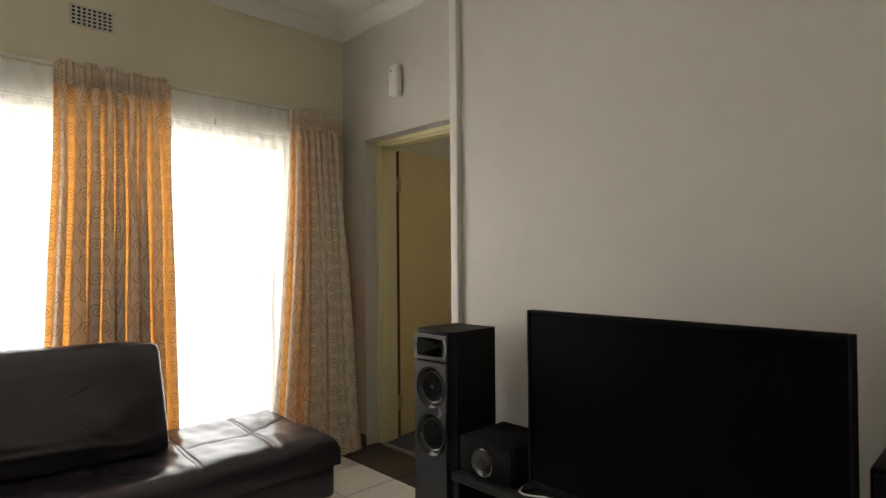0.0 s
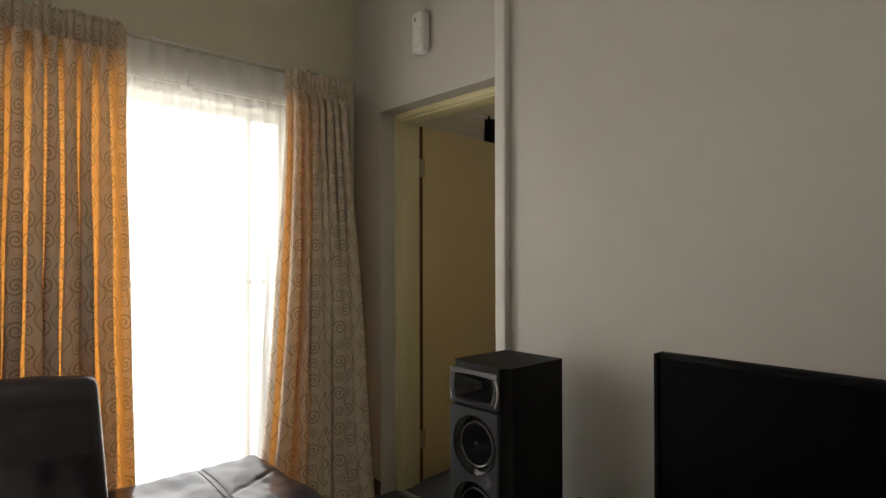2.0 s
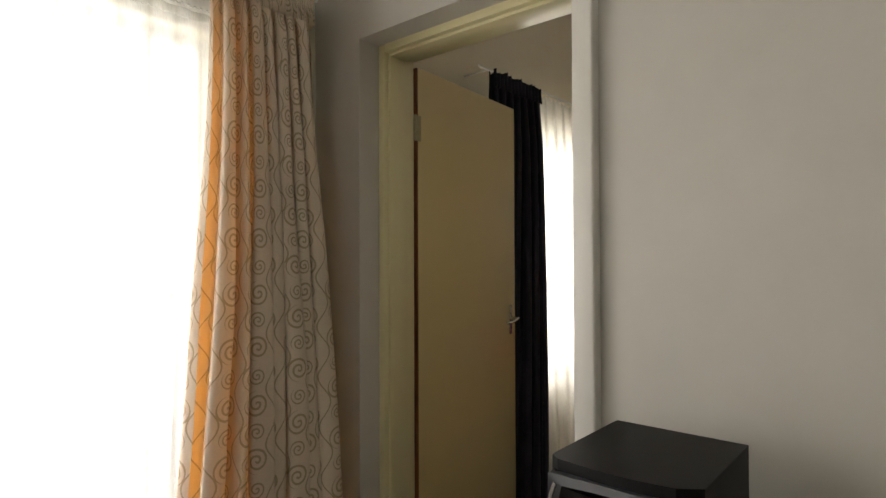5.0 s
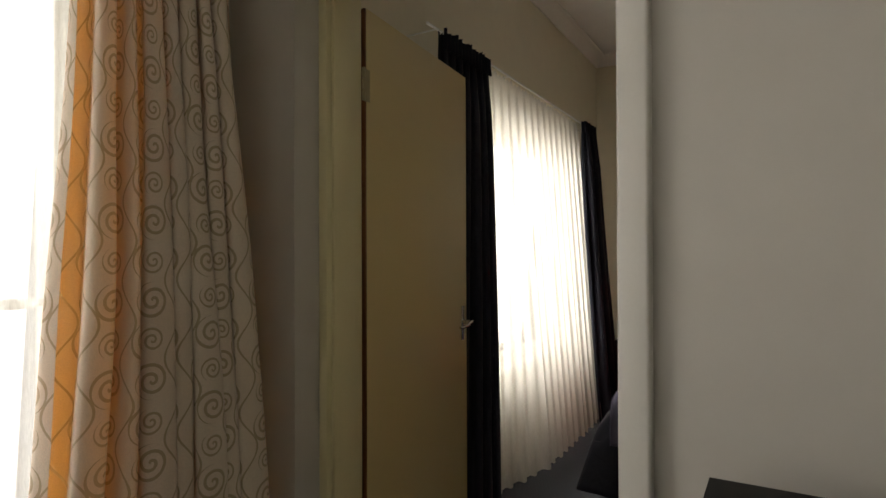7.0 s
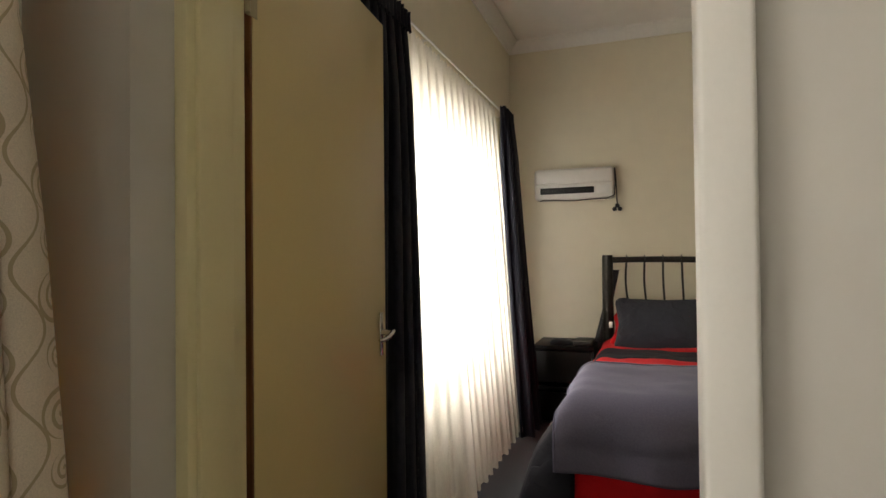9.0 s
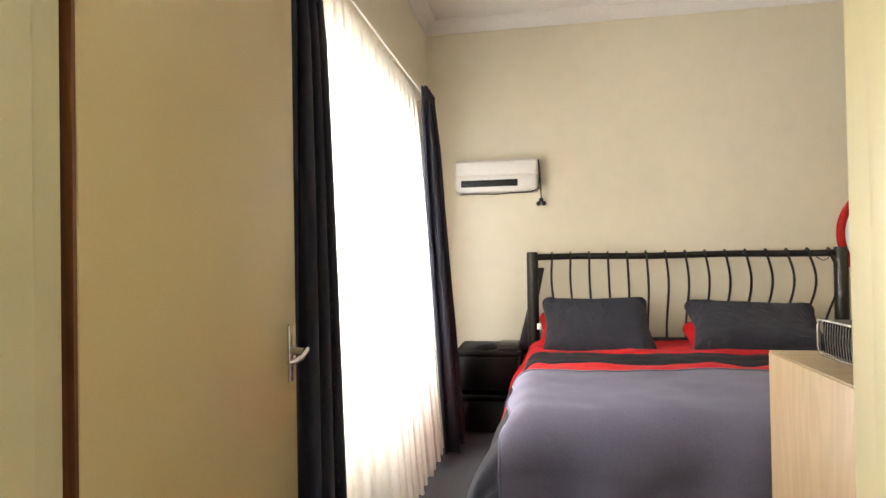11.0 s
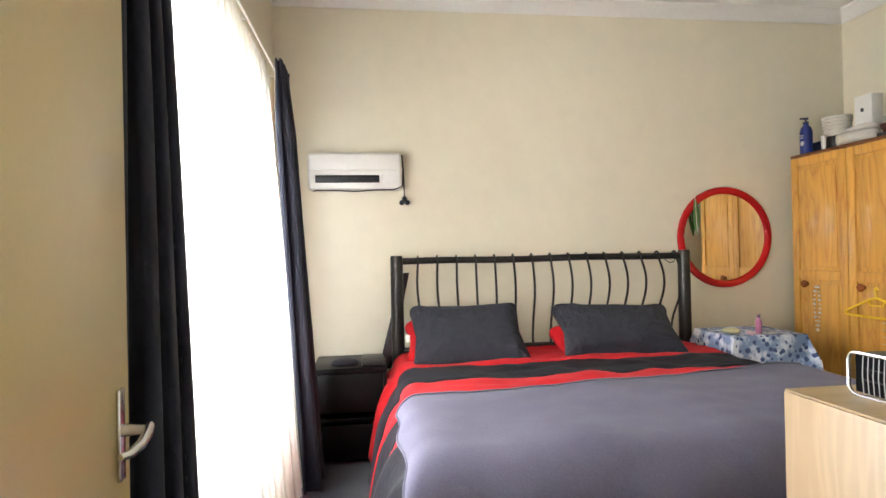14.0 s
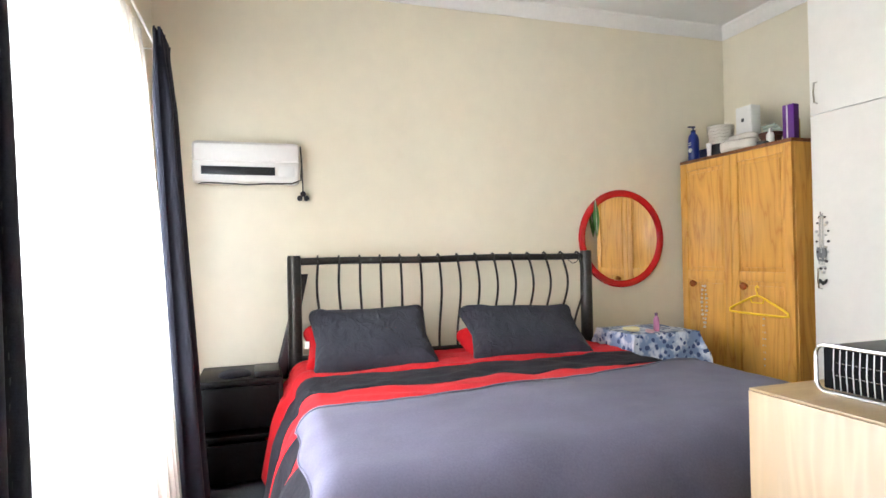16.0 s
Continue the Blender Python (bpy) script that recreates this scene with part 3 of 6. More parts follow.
# ---- soft furnishings of the living room ----
def pleated(name, material, label, rail, x_top, x_bottom, y, z0, z1, folds, amp, curl, seed, parent=None, category="curtain", cloth=1.0, group="", header=0.09, lean=0.0, wrap=0.0, lean_from=-1.0):
    """A hanging curtain: a folded sheet gathered at the top, with loops of cloth that lap over each other."""
    rnd = random.Random(seed)
    ph = [rnd.uniform(-0.9, 0.9) for _ in range(folds + 2)]
    wd = [rnd.uniform(0.75, 1.25) for _ in range(folds + 2)]

    def at(u, v):
        # v: 0 at the hem, 1 at the top
        k = u * folds
        n = int(min(k, folds - 1e-6))
        f = k - n
        blend = f * f * (3 - 2 * f)
        width = wd[n] * (1 - blend) + wd[n + 1] * blend
        drift = ph[n] * (1 - blend) + ph[n + 1] * blend
        a = 2 * math.pi * k + drift * (0.25 + 0.6 * (1 - v))
        gather = 1 - 0.62 * max(0.0, (v - (1 - header * 1.6)) / (header * 1.6))
        sway = noise.noise(Vector((u * 7 + seed, v * 2.2, seed))) * 0.012
        x = (x_bottom[0] * (1 - v) ** 1.6 + x_top[0] * (1 - (1 - v) ** 1.6)) * (1 - u) + (x_bottom[1] * (1 - v) ** 1.6 + x_top[1] * (1 - (1 - v) ** 1.6)) * u
        span = (x_top[1] - x_top[0]) / folds
        x += -curl * span * math.sin(2 * a) * gather + sway
        yy = y + lean * (1 - v) * min(1.0, max(0.0, (u - lean_from) / 0.3)) + amp * width * gather * math.sin(a) + 0.35 * amp * (1 - v) * math.sin(a * 0.5 + seed)
        if wrap and u > 0.86:
            yy += (y + wrap + 0.8 * lean * (1 - v) - yy) * ((u - 0.86) / 0.14) ** 1.5
        if v > 0.985:
            yy += 0.004 * math.sin(9 * a)
        z = z0 + (z1 - z0) * v + (0.006 * math.sin(2 * a + 1) if v < 0.01 else 0) + (0.007 * math.sin(3 * a) if v > 0.995 else 0)
        return (x, yy, z)

    bm = bmesh.new()
    sheet(bm, at, folds * 22, 44, lambda u, v: (u * cloth, v * (z1 - z0)))
    root = thing(name, label, category, ((x_bottom[0] + x_bottom[1]) / 2, y, z0), group)
    part("cloth", bm, material, root, smooth=180)
    return root, at


def header_tape(root, material, x_top, y, z1, folds, seed, label, out=0.028):
    """The ruffled gathered heading above the curtain's top."""
    bm = bmesh.new()
    sheet(bm, lambda u, v: (x_top[0] + (x_top[1] - x_top[0]) * u + 0.003 * math.sin(40 * u + 3 * v), y - out + 0.55 * out * math.sin(2 * math.pi * folds * 2.3 * u + seed + 0.8 * v) * (1.15 - 0.4 * math.sin(math.pi * v)), z1 - 0.075 + 0.08 * v + (0.006 * math.sin(23 * u + seed) + 0.004 * math.sin(61 * u) if v > 0.9 else 0)), folds * 18, 6, lambda u, v: (u * 1.1, v * 0.08 + 3.01))
    return part("heading", bm, material, root, label, smooth=180)


def swirl_drape(label, x_top, x_bottom, y, z0, z1, folds, lean, seed, gathers, turned=0.0):
    """A heavy curtain whose folds, given as (width, depth, curl), open out below a gathered heading."""
    count = len(folds)
    starts = [sum(f[0] for f in folds[:n]) for n in range(count + 1)]
    total = starts[-1]

    def between(k, which):
        n = max(0.0, min(count - 1.001, k - 0.5))
        i = int(n)
        f = n - i
        f = f * f * (3 - 2 * f)
        return folds[i][which] * (1 - f) + folds[i + 1][which] * f

    def at(u, v):
        q = u * total
        n = max(i for i in range(count) if starts[i] <= q + 1e-9)
        k = n + (q - starts[n]) / folds[n][0]
        width, depth, curl = (between(k, w) for w in range(3))
        fall = min(1.0, (1 - v) / 0.6)
        loose = 0.55 + 0.45 * fall * fall * (3 - 2 * fall)
        a = 2 * math.pi * k + 0.9 * noise.noise(Vector((k * 0.9 + seed, v * 1.6, 2.0))) * (1.1 - v)
        drop = (1 - v) ** 1.5
        left, right = x_top[0] + (x_bottom[0] - x_top[0]) * drop, x_top[1] + (x_bottom[1] - x_top[1]) * drop
        x = left + (right - left) * u - curl * (right - left) * width / total * math.sin(2 * a) * loose
        x += 0.010 * noise.noise(Vector((u * 6 + seed, v * 3.0, seed)))
        yy = y + lean * (1 - v) + depth * loose * math.sin(a) + 0.012 * noise.noise(Vector((u * 8, v * 4, seed + 5)))
        top = max(0.0, (v - 0.93) / 0.07)
        yy += (y - 0.004 + 0.011 * math.sin(2 * math.pi * gathers * u + seed) - yy) * min(1.0, 1.5 * top)
        if turned and u > 0.93:
            f = (u - 0.93) / 0.07
            x, yy = x + (right + 0.012 - x) * f, yy + (y + turned - yy) * f
        return (min(x, WX - 0.008), yy, z0 + (z1 - z0) * v + (0.008 * math.sin(a + 1) if v < 0.01 else 0))

    root = thing("curtain", label, "curtain", ((x_bottom[0] + x_bottom[1]) / 2, y, z0), "living room curtains")
    bm = bmesh.new()
    steps = count * 26
    along = [0.0]
    for k in range(steps):
        along.append(along[-1] + (Vector(at((k + 1) / steps, 0.4)) - Vector(at(k / steps, 0.4))).length)
    sheet(bm, at, steps, 70, lambda u, v: (along[round(u * steps)], v * (z1 - z0)))
    part("cloth", bm, M["swirl"], root, smooth=180)

    def ruffle(u, v):
        a = 2 * math.pi * gathers * u + seed + 0.5 * math.sin(17 * u + seed)
        waist = 1 - 0.55 * math.exp(-(((v - 0.55) / 0.16) ** 2))
        tall = 0.010 * math.sin(1.7 * a) + 0.006 * math.sin(29 * u) if v > 0.9 else 0.0
        x = x_top[0] + 0.004 + (x_top[1] - x_top[0] - 0.008) * u + 0.005 * math.sin(2 * a) * waist
        return (min(x, WX - 0.008), y - 0.020 + 0.014 * math.sin(a) * waist + 0.035 * abs(2 * u - 1) ** 14, z1 - 0.10 + 0.115 * v + tall)

    bm = bmesh.new()
    sheet(bm, ruffle, gathers * 12, 12, lambda u, v: (u * along[-1], v * 0.115 + z1 - z0 - 0.10))
    part("heading", bm, M["swirl"], root, "gathered pencil-pleat heading", smooth=180)
    return root


swirl_drape("beige and gold swirl-embroidered curtain gathered in the middle of the window", (0.50, 1.04), (0.43, 1.085), EXT - 0.13, 0.03, 2.235, [(0.8, 0.05, 0.14), (1.1, 0.070, 0.24), (0.7, 0.055, 0.38), (0.9, 0.072, 0.24), (0.6, 0.05, 0.42), (0.9, 0.07, 0.26), (0.6, 0.05, 0.40), (1.0, 0.06, 0.24), (0.9, 0.04, 0.08)], 0.0, 3.0, 19)
swirl_drape("beige and gold swirl-embroidered curtain hanging in the corner by the doorway", (1.77, 2.155), (1.565, 2.246), EXT - 0.125, 0.02, 2.215, [(0.9, 0.050, 0.30), (0.6, 0.070, 0.08), (0.9, 0.060, 0.40), (0.5, 0.050, 0.46), (0.8, 0.065, 0.42), (0.5, 0.050, 0.46), (0.8, 0.060, 0.42), (0.9, 0.045, 0.36)], -0.15, 8.0, 15, 0.115)


def lace_curtain():
    root, _ = pleated("lace_curtain", M["lace"], "white lace net curtain across the wide living room window", None, (-2.6, 2.12), (-2.6, 2.12), EXT - 0.045, 0.03, 2.235, 60, 0.010, 0.05, 5, cloth=4.5, header=0.04)
    # added denser layer, so the strip above the window looks as bright as bounced light
    bm = bmesh.new()
    sheet(bm, lambda u, v: (-2.55 + 4.65 * u, EXT - 0.060 + 0.005 * math.sin(410 * u), 2.062 + 0.168 * v), 900, 2)
    part("top_band", bm, M["lace_brightener"], root, "added layer of lace that brightens the strip along the top", smooth=180)
    bm = bmesh.new()
    for z in (2.035, 2.075):
        for k in range(230):
            x = -2.5 + 4.60 * (k + 0.5) / 230
            tube(bm, [(x - 0.009, EXT - 0.068, z), (x - 0.005, EXT - 0.07, z - 0.007), (x + 0.005, EXT - 0.07, z - 0.007), (x + 0.009, EXT - 0.068, z)], 0.0016, 4)
    tagged(part("scalloped_trim", bm, M["lace"], root, "scalloped lace edging near the top"), kind="stuff")
    return root


lace_curtain()


def curtain_rail(name, x0, x1, y, z, label, returns=0.0):
    root = thing(name, label, "curtain rail", ((x0 + x1) / 2, y, z))
    bm = bmesh.new()
    tube(bm, [(x0, y, z), (x1, y, z)], 0.006, 8)
    part("rod", bm, M["white_plastic"], root)
    for k in range(4):
        x = x0 + 0.06 + (x1 - x0 - 0.12) * k / 3
        part("bracket", boxed((x - 0.003, y - 0.002, z - 0.012), (x + 0.003, EXT, z - 0.0065), 0.001), M["white_plastic"], root)
    return root


curtain_rail("curtain_rail", -2.65, 2.2, EXT - 0.075, 2.245, "slim white curtain rail above the living room window")


def corner_sofa():
    """The leather chaise with its quilted seat and loose back cushion."""
    root = thing("sofa", "dark brown leather chaise sofa with a quilted seat, below the window", "sofa", (0.4, 3.1, 0))
    x0, x1, y0, y1, zt = -1.9, 1.605, 2.70, 3.47, 0.36
    part("base", boxed((x0 + 0.02, y0 + 0.015, 0.05), (x1 - 0.02, y1 - 0.03, zt - 0.12), 0.025, 3), M["leather"], root)
    for x in (x0 + 0.1, x1 - 0.14):
        for y in (y0 + 0.12, y1 - 0.12):
            f = bmesh.new()
            tube(f, [(x, y, 0), (x, y, 0.055)], [0.022, 0.03], 10)
            part("foot", f, M["black_plastic"], root)
    seams_x = [-1.45, -0.75, 0.20, 0.93, 1.29]

    def top(u, v):
        x, y = x0 + (x1 - x0) * u, y0 + (y1 - y0) * v
        dip = sum(0.007 * math.exp(-(((x - s - 0.05 * (y - 3.0)) / 0.014) ** 2)) for s in seams_x)
        dip += 0.006 * math.exp(-(((y - 3.03 - (0.5 * (x - 1.25) if x > 1.29 else 0)) / 0.012) ** 2)) * (x > 0.95)
        e = min(x - x0, x1 - x, y - y0, y1 - y)
        fall = 0.07 * (1 - math.sqrt(max(0.0, 1 - (1 - min(e, 0.09) / 0.09) ** 2)))
        wr = 0.010 * noise.noise(Vector((x * 4, y * 5, 1.0))) + (0.007 if x > 0.75 else 0.011) * noise.noise(Vector((x * 14, y * 9, 3.0)))
        pull = sum(math.exp(-(((x - sx) ** 2 + (y - 2.95) ** 2) / 0.02)) * (0.014 + 0.006 * math.sin(9 * math.atan2(y - 2.95, x - sx))) for sx in (0.58, -0.25))
        return (x, y, zt + 0.012 - dip - fall + wr - pull)

    bm = bmesh.new()
    sheet(bm, top, 260, 80)
    rim = [e for e in bm.edges if e.is_boundary]
    low = bmesh.ops.extrude_edge_only(bm, edges=rim)["geom"]
    for v in (g for g in low if isinstance(g, bmesh.types.BMVert)):
        v.co.z = zt - 0.145
    part("seat", bm, M["leather"], root, "quilted leather seat with stitched seams", smooth=60)
    for s in (0.93, 1.29):
        for off in (-0.012, 0.012):
            st = bmesh.new()
            tube(st, [Vector(top((s + off + 0.05 * (y0 + (y1 - y0) * v / 30 - 3.0) - x0) / (x1 - x0), v / 30)) + Vector((0, 0, 0.0015)) for v in range(2, 29)], 0.0016, 4)
            part("stitching", st, M["thread"], root, "row of pale stitching")
    m = pose(0.46, 3.20, zt + 0.262, -13, 1.5, -6)
    bm = bmesh.new()
    half_x, half_y, half_z = 0.455, 0.105, 0.27

    def rounded(w, p):
        return math.copysign(abs(w) ** (2 / p), w)

    def padded(u, v):
        lon, lat = 2 * math.pi * u, math.pi * (v - 0.5)
        c = rounded(math.cos(lat), 5.0)
        x, z, y = c * rounded(math.cos(lon), 13.0), c * rounded(math.sin(lon), 13.0), rounded(math.sin(lat), 3.0)
        belly = 0.72 + 0.34 * (1 - x * x) * (1 - z * z)
        p = Vector((x * half_x * (1 - 0.05 * z) - 0.02, y * half_y * belly, z * half_z * (1 + 0.03 * x * x * x * x)))
        if y < 0:
            p.y += 0.013 * math.exp(-(((p.x - 0.10) / 0.012) ** 2))
            p.y += 0.012 * math.exp(-(((p.z - 0.05 + 0.05 * p.x) / 0.012) ** 2)) * max(0.0, min(1.0, (p.x - 0.17) / 0.1))
            p.y += 0.007 * math.exp(-(((p.z - 0.03 - 0.04 * p.x) / 0.02) ** 2)) * max(0.0, min(1.0, (-0.12 - p.x) / 0.1))
        p.z -= 0.012 * math.exp(-(((p.x - 0.10) / 0.03) ** 2)) * max(0.0, z)
        p.y += 0.012 * noise.noise(Vector((p.x * 5, p.z * 7, 2.0))) + 0.007 * noise.noise(Vector((p.x * 9 + p.z * 7, p.z * 24, 6.0))) * (1.2 - z)
        p.z += 0.010 * noise.noise(Vector((p.x * 7, 4.0, 1.0))) * max(0.0, z)
        return m @ p

    sheet(bm, padded, 160, 80)
    bmesh.ops.remove_doubles(bm, verts=bm.verts, dist=1e-4)
    part("back_cushion", bm, M["leather"], root, "boxy leather back cushion with a vertical seam", smooth=180)
    return root


corner_sofa()


# ---- television and hi-fi ----
def floor_speaker():
    """Tower loudspeaker with a horn and two drivers, its front towards -x."""
    x0, x1, y0, y1, h = 1.80, 2.10, 2.075, 2.335, 0.925
    root = thing("floor_speaker", "tall black and silver floor-standing speaker beside the doorway", "speaker", (1.95, 2.2, 0))
    part("plinth", boxed((x0 + 0.01, y0 + 0.01, 0), (x1 - 0.01, y1 - 0.01, 0.05), 0.004), M["black_plastic"], root)
    c = 0.035
    ring = [(x0 + 0.02, y1), (x1, y1), (x1, y0), (x0 + 0.03, y0), (x0 + 0.004, y0 + c), (x0 - 0.004, y0 + 0.09), (x0 - 0.006, (y0 + y1) / 2), (x0 - 0.004, y1 - 0.09), (x0 + 0.004, y1 - 0.02)]

    def prism(outline, za, zb):
        bm = bmesh.new()
        lo, hi = [bm.verts.new((x, y, za)) for x, y in outline], [bm.verts.new((x, y, zb)) for x, y in outline]
        for k in range(len(outline)):
            bm.faces.new((lo[k], lo[(k + 1) % len(outline)], hi[(k + 1) % len(outline)], hi[k]))
        bm.faces.new(lo[::-1]), bm.faces.new(hi)
        return bm

    # closed at the foot and the top, open at the front for the horn and the drivers
    part("base", prism(ring, 0.05, 0.075), M["black_ash"], root, smooth=25)
    part("top", prism(ring, 0.904, h), M["black_ash"], root, smooth=25)
    xr = x0 + 0.075
    part("cabinet", prism([(xr, y1), (x1, y1), (x1, y0), (xr, y0)], 0.075, 0.904), M["black_ash"], root, smooth=25)
    part("side_cheek", prism([(x0 + 0.02, y1), (xr, y1), (xr, y1 - 0.014), (x0 + 0.004, y1 - 0.014)], 0.075, 0.904), M["black_ash"], root, smooth=25)
    part("side_cheek", prism([(x0 + 0.004, y0 + c), (xr, y0 + c), (xr, y0), (x0 + 0.03, y0)], 0.075, 0.904), M["black_ash"], root, smooth=25)
    xf = x0 - 0.008
    yc = (y0 + y1) / 2 + 0.004
    bm = bmesh.new()
    ya, yb = y0 + 0.030, y1 - 0.010

    def around(z, za, zb):
        """The stretch of the front panel round one driver."""

        def at(u, v):
            dy, dz = 0.0955 * math.cos(2 * math.pi * u), 0.0955 * math.sin(2 * math.pi * u)
            if v < 0.1:
                return (xf + 0.010, yc + dy, z + dz)
            if v < 0.4:
                return (xf - 0.006, yc + dy, z + dz)
            f = 1 / max(dy / (yb - yc), -dy / (yc - ya), dz / (zb - z), -dz / (z - za), 1e-6)
            return (xf - 0.006 + (0.014 if v > 0.9 else 0), yc + dy * f, z + dz * f)

        sheet(bm, at, 96, 3)

    around(0.655, 0.543, 0.775)
    around(0.431, 0.32, 0.543)
    box(bm, (xf - 0.006, ya, 0.06), (xf + 0.010, yb, 0.32))
    bmesh.ops.remove_doubles(bm, verts=bm.verts, dist=1e-5)
    part("baffle", bm, M["baffle"], root, "satin grey front panel", smooth=30)
    horn = bmesh.new()

    def mouth(u, v):
        a = 2 * math.pi * u
        w, hh = 0.094 * (1 - 0.8 * v), 0.047 * (1 - 0.75 * v)
        cy, cz = math.cos(a), math.sin(a)
        k = 1 / max(abs(cy), abs(cz)) ** 0.75
        return (xf - 0.010 + 0.062 * v ** 1.3, yc + w * cy * k, 0.845 + hh * cz * k)

    sheet(horn, mouth, 40, 8)
    bmesh.ops.remove_doubles(horn, verts=horn.verts, dist=1e-4)
    bmesh.ops.holes_fill(horn, edges=[e for e in horn.edges if e.is_boundary and e.verts[0].co.x > xf + 0.03], sides=0)
    panel = bmesh.new()
    ya, yb = ya - yc, yb - yc

    def surround(u, v):
        if v < 0.5:
            return mouth(u, 0)
        x, y, z = mouth(u, 0)
        dy, dz = y - yc, z - 0.845
        f = 1 / max(abs(dy) / (yb if dy > 0 else -ya), abs(dz) / 0.060, 1e-6)
        return (xf - 0.006 + (0.014 if v > 0.8 else 0), yc + dy * f, 0.845 + dz * f)

    sheet(panel, surround, 80, 3)
    bmesh.ops.remove_doubles(panel, verts=panel.verts, dist=1e-5)
    part("horn_panel", panel, M["baffle"], root, "silver-grey horn surround", smooth=30)
    hp = part("horn", horn, M["gloss_black"], root, "glossy black tweeter horn")
    for s in (-1, 1):
        arc = bmesh.new()
        tube(arc, [(xf - 0.010, yc + s * (0.098 + 0.012 * (1 - (k / 6) ** 2)), 0.845 + 0.046 * k / 6) for k in range(-6, 7)], 0.004, 6)
        part("horn_trim", arc, M["silver"], hp, "bright silver curved trim")
    for z in (0.655, 0.431):
        ring_bm = bmesh.new()
        at = pose(xf - 0.006, yc, z, 0, -90, 0)
        lathe(ring_bm, [(0.095, -0.012), (0.0995, 0.0), (0.099, 0.0025), (0.095, 0.0025), (0.080, -0.010), (0.078, -0.016)], at, 40)
        rp = part("driver_ring", ring_bm, M["gloss_black"], root, "black driver ring")
        cone = bmesh.new()
        lathe(cone, [(0.084, -0.040), (0.084, -0.014), (0.079, -0.013), (0.074, -0.009), (0.068, -0.013), (0.064, -0.017), (0.024, -0.046), (0.022, -0.040), (0.018, -0.022), (0.010, -0.012), (0.0, -0.010)], at, 40)
        part("cone", cone, M["cone"], rp, "dark metallic woofer cone")
    return root


floor_speaker()


def media_bench():
    root = thing("tv_stand", "low black television bench along the wall", "tv stand", (1.95, 0.9, 0))
    for z, n in ((0.325, "top"), (0.06, "shelf")):
        part(n, boxed((1.66, -0.45, z), (2.22, 1.945, z + 0.035), 0.004), M["black_ash"], root)
    for y in (-0.45, 0.70, 1.92):
        part("side_panel", boxed((1.68, y, 0), (2.20, y + 0.03, 0.06), 0.002), M["black_ash"], root)
        part("upright", boxed((1.68, y, 0.095), (2.20, y + 0.03, 0.325), 0.002), M["black_ash"], root)
    return root


media_bench()


def television():
    """Large flat television on its foot."""
    root = thing("television", "large black flat-screen television, switched off, on the bench", "television", (1.575, 0.982, 0.36))
    w, h, z0 = 0.955, 0.615, 0.11
    part("screen_panel", boxed((-0.006, -w / 2 + 0.012, z0 + 0.02), (0.003, w / 2 - 0.012, z0 + h - 0.012), 0.001), M["screen"], root, "glossy dark screen", local=True)
    bm = boxed((-0.010, -w / 2, z0), (0.03, -w / 2 + 0.012, z0 + h), 0.003)
    box(bm, (-0.010, w / 2 - 0.012, z0), (0.03, w / 2, z0 + h), 0.003)
    box(bm, (-0.010, -w / 2 + 0.012, z0 + h - 0.012), (0.03, w / 2 - 0.012, z0 + h), 0.003)
    box(bm, (-0.010, -w / 2 + 0.012, z0), (0.03, w / 2 - 0.012, z0 + 0.02), 0.003)
    part("bezel", bm, M["matte_black"], root, local=True)
    part("back_shell", boxed((0.004, -w / 2 + 0.013, z0 + 0.021), (0.06, w / 2 - 0.013, z0 + h - 0.013), 0.012), M["black_plastic"], root, local=True)
    part("neck", boxed((0.061, -0.12, 0.014), (0.105, 0.12, z0 + 0.16), 0.006), M["black_plastic"], root, local=True)
    part("foot", boxed((0.088, -0.25, 0), (0.29, 0.25, 0.015), 0.006), M["gloss_black"], root, local=True)
    return root


television()


